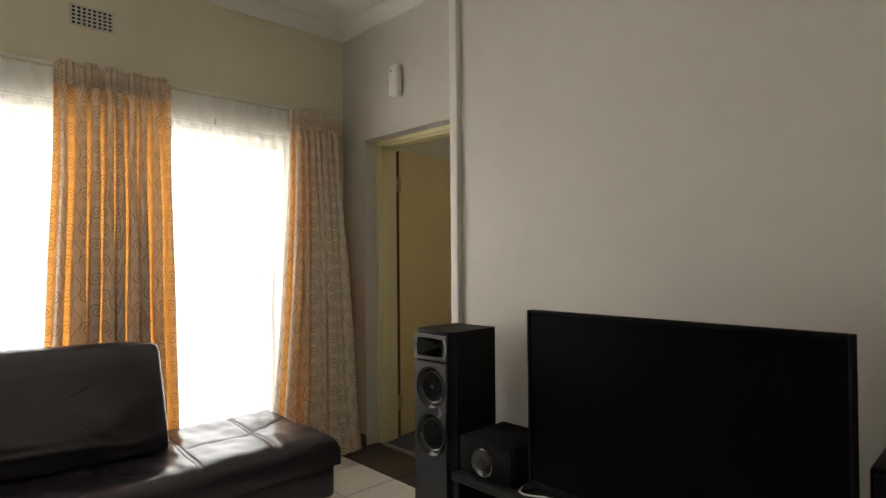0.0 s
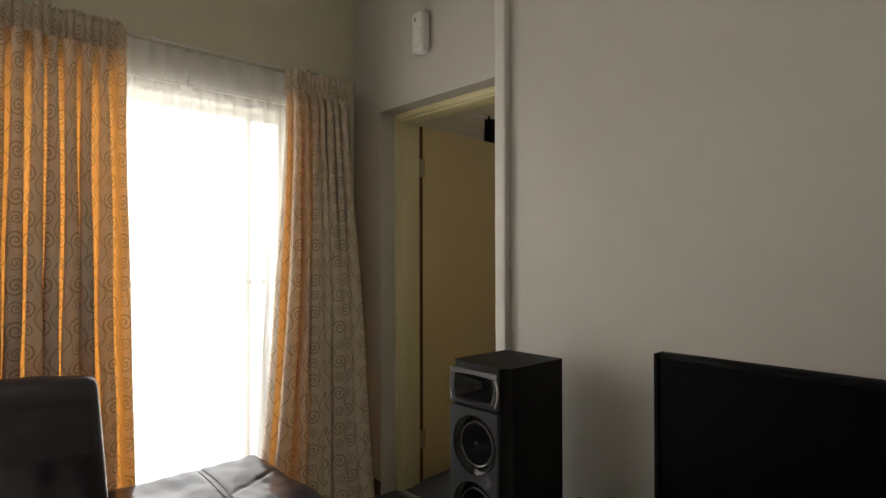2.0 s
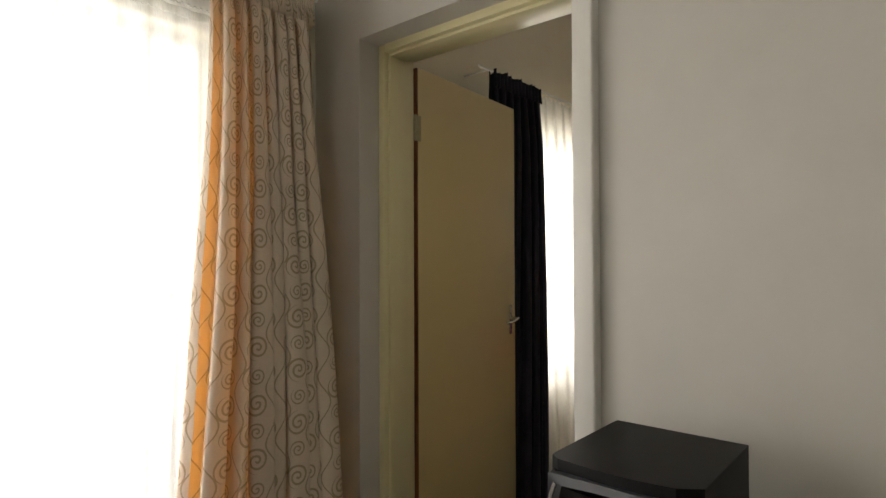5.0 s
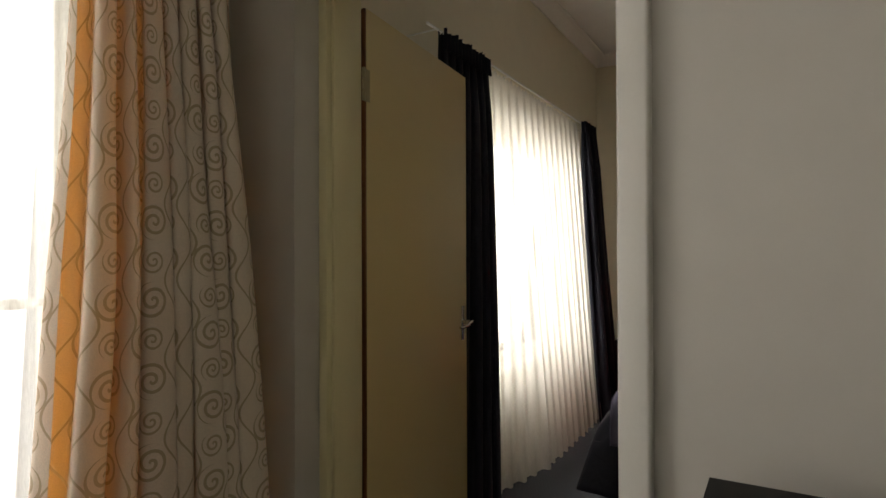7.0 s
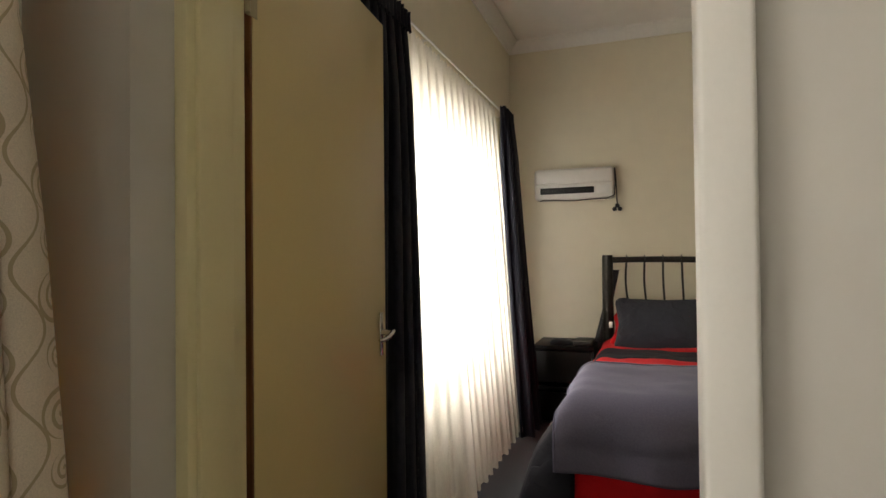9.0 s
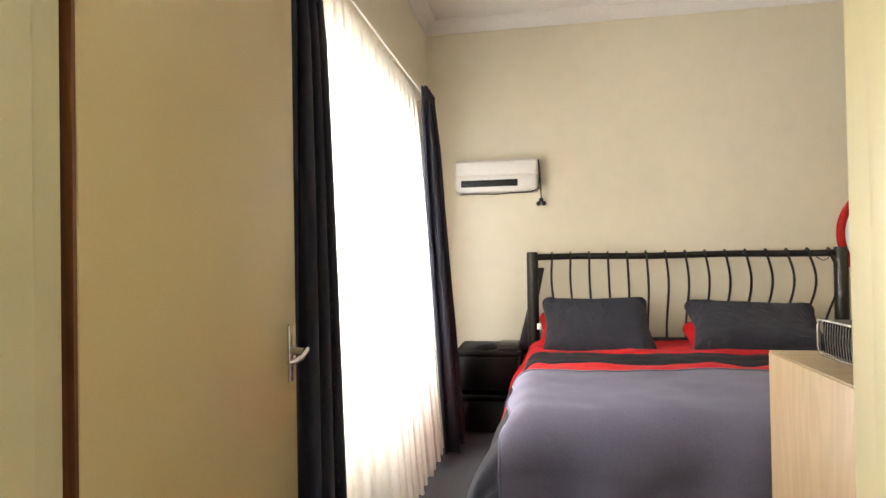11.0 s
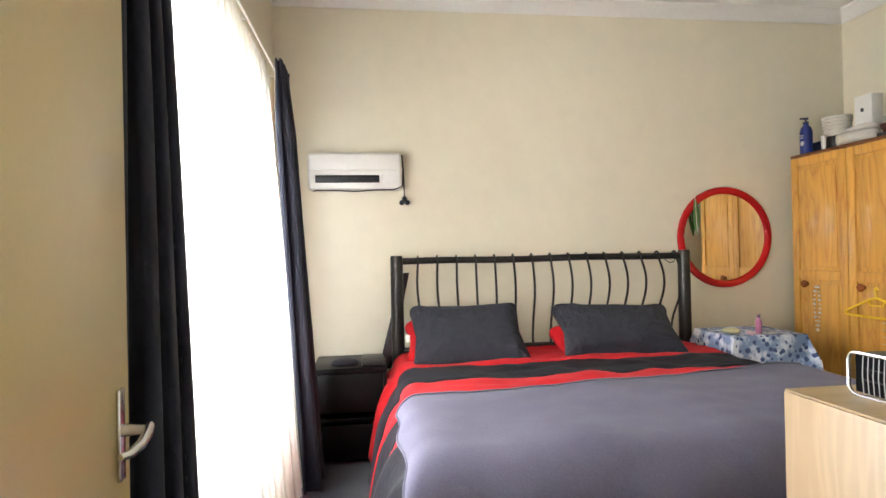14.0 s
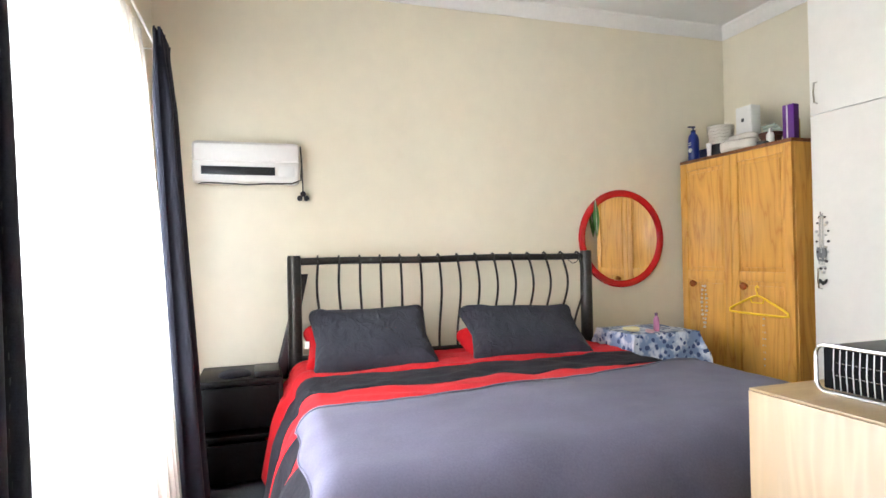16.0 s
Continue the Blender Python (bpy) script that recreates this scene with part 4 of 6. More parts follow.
# ---- bedroom: bed ----
def bed_frame():
    root = thing("bed", "wide bed with a dark iron headboard of wavy bars", "bed", (5.0, 1.87, 0))
    xp = 5.99
    for y in (2.838, 0.862):
        bm = bmesh.new()
        tube(bm, [(xp, y, 0), (xp, y, 0.6), (xp, y, 1.215), (xp, y, 1.232)], [0.042, 0.042, 0.040, 0.036], 18)
        part("post", bm, M["iron"], root, "thick black steel bedpost")
    bar = bmesh.new()
    tube(bar, [(xp, 2.80 - 1.90 * k / 12, 1.195 + 0.003 * math.sin(k)) for k in range(13)], 0.022, 14)
    part("top_bar", bar, M["iron"], root)
    low = bmesh.new()
    tube(low, [(xp, 2.80, 0.62), (xp, 0.90, 0.62)], 0.018, 12)
    part("lower_bar", low, M["iron"], root)
    for n in range(15):
        y = 2.70 - 1.765 * n / 14
        bend = 0.035 * (n / 14 - 0.25) * 1.6
        bm = bmesh.new()
        pts = [(xp + 0.018, y + 0.006, 1.180), (xp + 0.022, y + 0.004, 1.212), (xp, y, 1.226), (xp - 0.026, y - 0.002, 1.214), (xp - 0.027, y - 0.004, 1.19)]
        for k in range(1, 71):
            f = k / 70
            pts.append((xp - 0.024 + 0.02 * f, y - 0.010 * math.sin(2.2 * f) - bend * math.sin(math.pi * 1.7 * f), 1.19 - 0.56 * f))
        tube(bm, pts, [0.0085 if k > 4 else 0.007 for k in range(len(pts))], 4, twist=radians(38))
        part("spindle", bm, M["iron"], root, "twisted iron bar hooked over the rail")
    wire = bmesh.new()
    tube(wire, [(xp - 0.03, 1.03, 1.195), (xp - 0.034, 1.015, 1.165), (xp - 0.036, 0.985, 1.145), (xp - 0.036, 0.955, 1.155), (xp - 0.034, 0.94, 1.18), (xp - 0.03, 0.93, 1.20)], 0.003, 6)
    part("wire_loop", wire, M["iron"], root, "thin loop of black wire on the rail")
    part("bed_base", boxed((4.02, 0.96, 0.14), (5.94, 2.78, 0.36), 0.02), M["mattress"], root, "pale upholstered bed base")
    for x in (4.15, 5.8):
        for y in (1.1, 2.64):
            f = bmesh.new()
            tube(f, [(x, y, 0), (x, y, 0.14)], 0.03, 10)
            part("leg", f, M["black_plastic"], root)
    part("mattress", boxed((4.0, 0.95, 0.362), (5.94, 2.79, 0.585), 0.05, 3), M["mattress"], root)
    return root


bed_frame()
BED = dict(x0=3.95, x1=5.90, y0=0.90, y1=2.86, z=0.61)


def draped(name, x_a, x_b, lift, drop_side, drop_foot, flare, material, label, seed, bands=None, skew=0.0, puff=0.0, foot_r=0.09, bulge=0.0, corner=0.0, ragged=0.0):
    """A cloth over the bed from x_a (head side) to x_b (foot side), hanging down its long sides and, where drop_foot is set, its foot."""
    y0, y1, zt = BED["y0"] - lift, BED["y1"] + lift, BED["z"] + lift
    w = y1 - y0
    round_r = 0.09
    side = drop_side
    total_v = w + 2 * side
    length = x_a - x_b
    total_u = length + drop_foot

    def fold_over(s, round_r, swell):
        # s along the cloth past the flat top; gives outward and downward travel
        if s <= 0:
            return 0.0, 0.0
        arc = round_r * math.pi / 2
        if s < arc:
            a = s / round_r
            return round_r * math.sin(a), round_r * (1 - math.cos(a))
        return round_r + (s - arc) * flare + swell * (1 - math.exp(-(s - arc) / 0.07)), round_r + (s - arc)

    def at(u, v):
        su, sv = u * total_u, v * total_v - side
        off_y, down_y = 0.0, 0.0
        if sv < round_r:
            o, down_y = fold_over(round_r - sv, round_r, bulge)
            y = y0 + round_r - o
        elif sv > w - round_r:
            o, down_y = fold_over(sv - (w - round_r), round_r, bulge)
            y = y1 - round_r + o
        else:
            y = y0 + sv
        out, down_x = (0.0, 0.0)
        if drop_foot and su > length - foot_r:
            out, down_x = fold_over(su - (length - foot_r), foot_r, 0.0)
            x = x_b + foot_r - out
        else:
            x = x_a - su
        x += skew * (v - 0.5) * (1 - u)
        hang = max(down_y, down_x)
        z = zt - max(down_y, down_x, math.hypot(min(down_y, 0.2), min(down_x, 0.2)) if down_x and down_y else 0)
        z += 0.016 * noise.noise(Vector((x * 3 + seed, y * 3, seed))) + puff * noise.noise(Vector((x * 11, y * 5, seed))) + 0.5 * puff * noise.noise(Vector((x * 26, y * 12, seed + 2))) + 0.006 * noise.noise(Vector((x * 9, y * 8 + seed, seed)))
        wave = 0.02 * math.sin(x * 17 + seed) * min(1, down_y * 4) + 0.012 * noise.noise(Vector((x * 8, z * 3, seed))) * min(1, down_y * 5)
        y += wave if sv > w / 2 else -wave
        rim = abs(2 * v - 1) ** 6
        y += (1 if sv > w / 2 else -1) * ragged * rim * noise.noise(Vector((x * 3, su * 2, seed)))
        x += ragged * max(0.0, 1 - u * 6) * noise.noise(Vector((y * 5, 3.0, seed)))
        near_foot = max(0.0, min(1.0, (su - length + 0.55) / 0.55))
        y += (1 if sv > w / 2 else -1) * corner * near_foot * near_foot * down_y
        if down_x:
            x += -0.018 * math.sin(y * 15 + 1.7) * min(1, down_x * 4)
        return (x, y, max(z, 0.02 + lift))

    bm = bmesh.new()
    nu, nv = 80, 110
    sheet(bm, at, nu, nv)
    root = thing(name, label, name.replace("_", " "), (5.0, 1.87, zt))
    made = []
    if bands:
        bm.faces.ensure_lookup_table()
        for a, b, mat_, words in bands:
            piece = bm.copy()
            piece.faces.ensure_lookup_table()
            gone = []
            for n, f in enumerate(piece.faces):
                along, across = (n % nu + 0.5) / nu * total_u, (n // nu + 0.5) / nv * total_v - side
                if not a <= (along if 0.03 < across < w - 0.03 else min(along, length)) < b:
                    gone.append(f)
            bmesh.ops.delete(piece, geom=gone, context="FACES")
            made.append(part("band", piece, mat_, root, words, smooth=180))
        bm.free()
    else:
        made.append(part("cloth", bm, material, root, smooth=180))
    for ob in made:
        mod = ob.modifiers.new("thickness", "SOLIDIFY")
        mod.thickness, mod.offset = 0.012, -1
    return root, at


red_words, dark_words = "quilted red band", "quilted charcoal band"
BANDS = [(-1, 0.49, M["red_cloth"], red_words), (0.49, 0.80, M["dark_cloth"], dark_words), (0.80, 1.08, M["red_cloth"], red_words), (1.08, 1.26, M["dark_cloth"], dark_words), (1.26, 1.42, M["red_cloth"], red_words), (1.42, 2.11, M["dark_cloth"], dark_words), (2.11, 9, M["red_cloth"], red_words)]
duvet, duvet_at = draped("duvet", 5.86, 3.95, 0.02, 0.48, 0.48, 0.16, None, "red duvet with broad charcoal bands spread over the bed", 1.7, BANDS, puff=0.012, bulge=0.07, corner=0.18)
blanket, blanket_at = draped("blanket", 4.76, 3.87, 0.052, 0.035, 0.215, 0.27, M["fleece"], "soft grey fleece blanket laid across the foot of the bed", 4.2, skew=-0.30, foot_r=0.2, ragged=0.015)
edge = bmesh.new()
tube(edge, [Vector(blanket_at(0.0, k / 110)) + Vector((0, 0, 0.004)) for k in range(111)], 0.004, 6)
part("bound_edge", edge, M["fleece_edge"], blanket, "stitched pale edge of the blanket")
for off in (1.0,):
    edge = bmesh.new()
    tube(edge, [Vector(blanket_at(k / 80, off)) + Vector((0, 0.002, 0.001)) for k in range(81)], 0.0035, 6)
    part("bound_edge", edge, M["fleece"], blanket, "stitched pale edge of the blanket")


def pillow(label, size, m, material, seed):
    root = thing("pillow", label, "pillow", m.translation - Vector((0, 0, size[2] / 2)), "pillows on the bed")
    bm = bmesh.new()
    cushion(bm, size, m, 11.0, 0.30, 44, seed)
    back = m.inverted()
    for v in bm.verts:
        p = back @ v.co
        tug = 1.0 - 0.6 * max(abs(p.x) / size[0], abs(p.z) / size[2])
        p.y += 0.011 * noise.noise(Vector((p.x * 3 + p.z * 9, p.z * 3 - p.x * 3, seed))) + 0.009 * tug * noise.noise(Vector((p.x * 16 - p.z * 9, p.z * 7, seed + 3)))
        v.co = m @ p
    part("pillowcase", bm, material, root, smooth=180)
    return root


pillow("charcoal cotton pillow leaning on the iron headboard", (0.70, 0.20, 0.46), pose(5.64, 2.44, 0.755, 0, 0, -90) @ pose(0, 0, 0, -46, 0, 0), M["pillow"], 1.0)
pillow("charcoal cotton pillow leaning askew on the headboard", (0.78, 0.20, 0.46), pose(5.65, 1.50, 0.738, 0, 0, -93) @ pose(0, 0, 0, -54, 2, 0), M["pillow"], 6.0)
pillow("red cotton pillow under the charcoal one", (0.66, 0.17, 0.34), pose(5.74, 1.555, 0.655, 0, 0, -90) @ pose(0, 0, 0, -68, 0, 0), M["red_cloth"], 9.0)
pillow("red cotton pillow behind the charcoal one", (0.66, 0.18, 0.42), pose(5.78, 2.48, 0.70, 0, 0, -90) @ pose(0, 0, 0, -66, 0, 0), M["red_cloth"], 12.0)


# ---- bedroom: curtains ----
c, fold_at = pleated("curtain", M["black_cloth"], "black curtain hanging straight behind the open door", None, (3.19, 3.65), (3.12, 3.51), EXT - 0.155, 0.015, 2.205, 7, 0.020, 0.2, 21, category="curtain", group="bedroom curtains", lean=-0.11, lean_from=0.5)
header_tape(c, M["black_cloth"], (3.19, 3.64), EXT - 0.165, 2.205, 6, 2.0, "gathered heading tape", 0.016)
for k in range(46):
    p = Vector(fold_at(0.925 + 0.004 * math.sin(k), 0.10 + 0.84 * k / 46)) + Vector((0.0, -0.003, 0))
    part("stitch", boxed(p - Vector((0.003, 0.0008, 0.006)), p + Vector((0.003, 0.0008, 0.006))), M["baffle"], c, "shiny grey stitch", smooth=0)
c, _ = pleated("curtain", M["black_cloth"], "black curtain drawn to the corner beside the bed", None, (5.13, 5.44), (5.30, 5.70), EXT - 0.19, 0.015, 2.205, 5, 0.035, 0.2, 27, category="curtain", group="bedroom curtains", lean=-0.10)
header_tape(c, M["black_cloth"], (5.13, 5.42), EXT - 0.19, 2.205, 5, 4.0, "gathered heading tape", 0.012)
pleated("sheer_curtain", M["sheer"], "cream sheer curtain across the bedroom window", None, (3.42, 5.22), (3.46, 5.36), EXT - 0.115, 0.05, 2.212, 17, 0.014, 0.12, 33, category="sheer curtain", header=0.03, lean=-0.13, lean_from=0.10)
curtain_rail("curtain_rail", 3.12, 5.5, EXT - 0.140, 2.222, "slim white curtain rail above the bedroom window")


# ---- bedroom: furniture ----
def nightstand():
    root = thing("nightstand", "low black wooden nightstand with two open shelves", "nightstand", (5.95, 3.15, 0))
    x0, x1, y0, y1, h = 5.72, 6.16, 2.92, 3.36, 0.575
    part("top", boxed((x0, y0, h - 0.035), (x1, y1, h), 0.006), M["black_ash"], root)
    part("back_panel", boxed((x1 - 0.02, y0 + 0.021, 0), (x1, y1 - 0.021, h - 0.036), 0.001), M["black_ash"], root)
    for y in (y0, y1 - 0.02):
        part("side_panel", boxed((x0 + 0.01, y, 0), (x1 - 0.001, y + 0.02, h - 0.036), 0.002), M["black_ash"], root)
    part("shelf", boxed((x0 + 0.012, y0 + 0.021, 0.25), (x1 - 0.021, y1 - 0.021, 0.275), 0.002), M["black_ash"], root)
    d = part("drawer", boxed((x0 + 0.005, y0 + 0.022, 0.31), (x0 + 0.026, y1 - 0.022, h - 0.04), 0.003), M["black_ash"], root)
    part("drawer", boxed((x0 + 0.005, y0 + 0.022, 0.03), (x0 + 0.026, y1 - 0.022, 0.235), 0.003), M["black_ash"], root)
    return root


nightstand()


def drawer_chest():
    """Pale veneered chest of drawers whose end faces the doorway."""
    root = thing("chest_of_drawers", "pale beech-veneer chest of drawers against the doorway wall", "chest of drawers", (2.9, 1.8, 0))
    x0, x1, y0, y1, h = 2.53, 3.20, 1.15, 2.30, 1.006
    part("end_panel", boxed((x0, y1 - 0.018, 0), (x1, y1, h - 0.0045), 0.0015), M["oak"], root, "pale wood-grain end panel")
    part("end_panel", boxed((x0, y0, 0), (x1, y0 + 0.018, h - 0.0045), 0.0015), M["oak"], root)
    part("back_panel", boxed((x0, y0 + 0.019, 0), (x0 + 0.01, y1 - 0.019, h - 0.02)), M["oak"], root)
    part("top", boxed((x0, y0 + 0.001, h - 0.004), (x1 - 0.001, y1 - 0.001, h), 0.001), M["oak_top"], root, "tan veneered top with a worn edge")
    for n in range(4):
        z = 0.07 + n * 0.228
        d = part("drawer_front", boxed((x1 - 0.02, y0 + 0.021, z), (x1 - 0.002, y1 - 0.021, z + 0.222), 0.003), M["oak"], root)
        for y in (1.45, 2.0):
            k = bmesh.new()
            tube(k, [(x1 - 0.002, y, z + 0.11), (x1 + 0.022, y, z + 0.11)], [0.008, 0.014], 10)
            part("knob", k, M["silver"], d)
    return root


drawer_chest()


def panel_door(root, x0, x1, y, z0, z1, split, knob_x):
    """A frame-and-panel pine door in the plane y."""
    st = 0.055
    d = part("door", boxed((x0 + 0.001, y - 0.022, z0 + 0.001), (x1 - 0.001, y - 0.018, z1 - 0.001)), M["pine"], root, "orange pine frame-and-panel door")
    for a, b in ((x0, x0 + st), (x1 - st, x1)):
        part("stile", boxed((a, y - 0.018, z0), (b, y, z1), 0.003), M["pine"], d)
    for a, b in ((z0, z0 + 0.07), (split - 0.03, split + 0.03), (z1 - 0.055, z1)):
        part("rail", boxed((x0 + st, y - 0.018, a), (x1 - st, y - 0.001, b), 0.003), M["pine"], d)
    for a, b in ((z0 + 0.07, split - 0.03), (split + 0.03, z1 - 0.055)):
        p = bmesh.new()
        box(p, (x0 + st, y - 0.017, a), (x1 - st, y - 0.010, b), 0.001)
        box(p, (x0 + st + 0.025, y - 0.010, a + 0.025), (x1 - st - 0.025, y - 0.004, b - 0.025), 0.005)
        part("panel", p, M["pine"], d)
    k = bmesh.new()
    lathe(k, [(0.012, 0.0), (0.010, 0.008), (0.020, 0.016), (0.024, 0.026), (0.018, 0.036), (0.0, 0.040)], pose(knob_x, y, split - 0.06, -90, 0, 0), 16)
    part("knob", k, M["knob"], d, "turned reddish-brown wood knob")


wardrobe_place = Matrix.Translation((-0.170, -0.205, -0.083)) @ Matrix.Scale(1.068, 4)
FOOT = 0.083 / 1.068


def wardrobe():
    root = thing("wardrobe", "orange varnished pine wardrobe with two panelled doors", "wardrobe", (5.42, -0.1, FOOT))
    x0, x1, y0, y1, h = 4.965, 5.87, -0.42, 0.15, 1.85
    part("side_panel", boxed((x0, y0, FOOT), (x0 + 0.02, y1 - 0.022, h - 0.021), 0.002), M["pine"], root)
    part("side_panel", boxed((x1 - 0.02, y0, FOOT), (x1, y1 - 0.022, h - 0.021), 0.002), M["pine"], root)
    part("back_panel", boxed((x0 + 0.021, y0, FOOT), (x1 - 0.021, y0 + 0.01, h - 0.021)), M["pine_dark"], root)
    part("top", boxed((x0, y0, h - 0.02), (x1, y1 - 0.001, h), 0.003), M["pine_dark"], root)
    part("plinth", boxed((x0 + 0.021, y1 - 0.045, FOOT), (x1 - 0.021, y1 - 0.025, 0.15)), M["pine_dark"], root)
    xm = 5.415
    panel_door(root, x0 + 0.003, xm - 0.002, y1, 0.155, h - 0.022, 1.05, xm - 0.11)
    panel_door(root, xm + 0.002, x1 - 0.003, y1, 0.155, h - 0.022, 1.05, x1 - 0.13)
    return root


SET_BACK.append(wardrobe_place)
wardrobe()
SET_BACK.pop()


def built_in_cupboard():
    root = thing("built_in_cupboard", "white enamelled built-in cupboard from floor to ceiling", "cupboard", (3.9, -0.2, 0))
    y, x0, x1 = 0.03, 2.502, 4.945
    part("carcass", boxed((x0, BY + 0.002, 0), (x1, y - 0.022, TOP - 0.002)), M["cupboard"], root)
    w = (x1 - x0) / 4
    for n in range(4):
        a, b = x0 + n * w + 0.002, x0 + (n + 1) * w - 0.002
        low = part("door", boxed((a, y - 0.02, 0.08), (b, y, 1.965), 0.002), M["cupboard"], root)
        up = part("upper_door", boxed((a, y - 0.02, 1.972), (b, y, TOP - 0.095), 0.002), M["cupboard"], root)
        hx = b - 0.045
        for z, d in ((2.09, up), (1.05, low)):
            k = bmesh.new()
            tube(k, [(hx, y, z + 0.06), (hx, y + 0.022, z + 0.055), (hx, y + 0.028, z), (hx, y + 0.022, z - 0.055), (hx, y, z - 0.06)], 0.005, 8)
            part("handle", k, M["chrome"], d, "bowed chrome handle")
    return root


built_in_cupboard()


def round_mirror():
    y, z, r = MIRROR
    root = thing("mirror", "round wall mirror in a wide red lacquered frame", "mirror", (BX, y, z))
    m = pose(BX, y, z, 0, -90, 0)
    ring = bmesh.new()
    lathe(ring, [(r - 0.052, 0.0), (r - 0.05, 0.014), (r - 0.04, 0.022), (r - 0.02, 0.026), (r - 0.005, 0.02), (r, 0.008), (r, 0.0)], m, 72)
    part("frame", ring, M["red_frame"], root)
    glass = bmesh.new()
    lathe(glass, [(r - 0.054, 0.001), (r - 0.054, 0.006), (0.0, 0.006)], m, 72)
    part("glass", glass, M["mirror"], root, "clear mirror glass")
    return root


MIRROR = (0.42, 1.317, 0.37)
round_mirror()


def side_table():
    """Small square table under a printed cloth."""
    x0, x1, y0, y1, h = 5.40, 5.80, 0.44, 0.90, 0.715
    root = thing("side_table", "small wooden table between bed and wardrobe", "table", (5.6, 0.65, 0))
    part("tabletop", boxed((x0, y0, h - 0.03), (x1, y1, h), 0.004), M["pine_dark"], root)
    for x in (x0 + 0.03, x1 - 0.03):
        for y in (y0 + 0.03, y1 - 0.03):
            f = bmesh.new()
            tube(f, [(x, y, 0), (x, y, h - 0.03)], [0.016, 0.02], 8)
            part("leg", f, M["pine_dark"], root)
    cloth_root = thing("tablecloth", "blue and white flower-printed tablecloth hanging over the side table", "tablecloth", (5.6, 0.65, h))
    cx, cy, hx, hy = (x0 + x1) / 2, (y0 + y1) / 2, (x1 - x0) / 2 + 0.006, (y1 - y0) / 2 + 0.006

    def at(u, v):
        a, b = (u - 0.5) * 2 * (hx + 0.24), (v - 0.5) * 2 * (hy + 0.24)
        dx, dy = max(0, abs(a) - hx), max(0, abs(b) - hy)
        x, y = math.copysign(min(abs(a), hx), a), math.copysign(min(abs(b), hy), b)
        drop = max(dx, dy) + 0.3 * min(dx, dy)
        spread = 0.10 * drop
        corner = min(dx, dy)
        x += math.copysign(spread + 0.25 * corner, a) if dx else 0
        y += math.copysign(spread + 0.25 * corner, b) if dy else 0
        wob = 0.012 * math.sin(22 * (a + b)) * min(1, drop * 6)
        return (cx + x + (wob if dx > dy else 0), cy + y + (wob if dy >= dx and dy else 0), h + 0.004 - drop + 0.002 * noise.noise(Vector((a * 9, b * 9, 0))))

    bm = bmesh.new()
    sheet(bm, at, 56, 56)
    part("cloth", bm, M["flower"], cloth_root, smooth=60)
    return root


side_table()


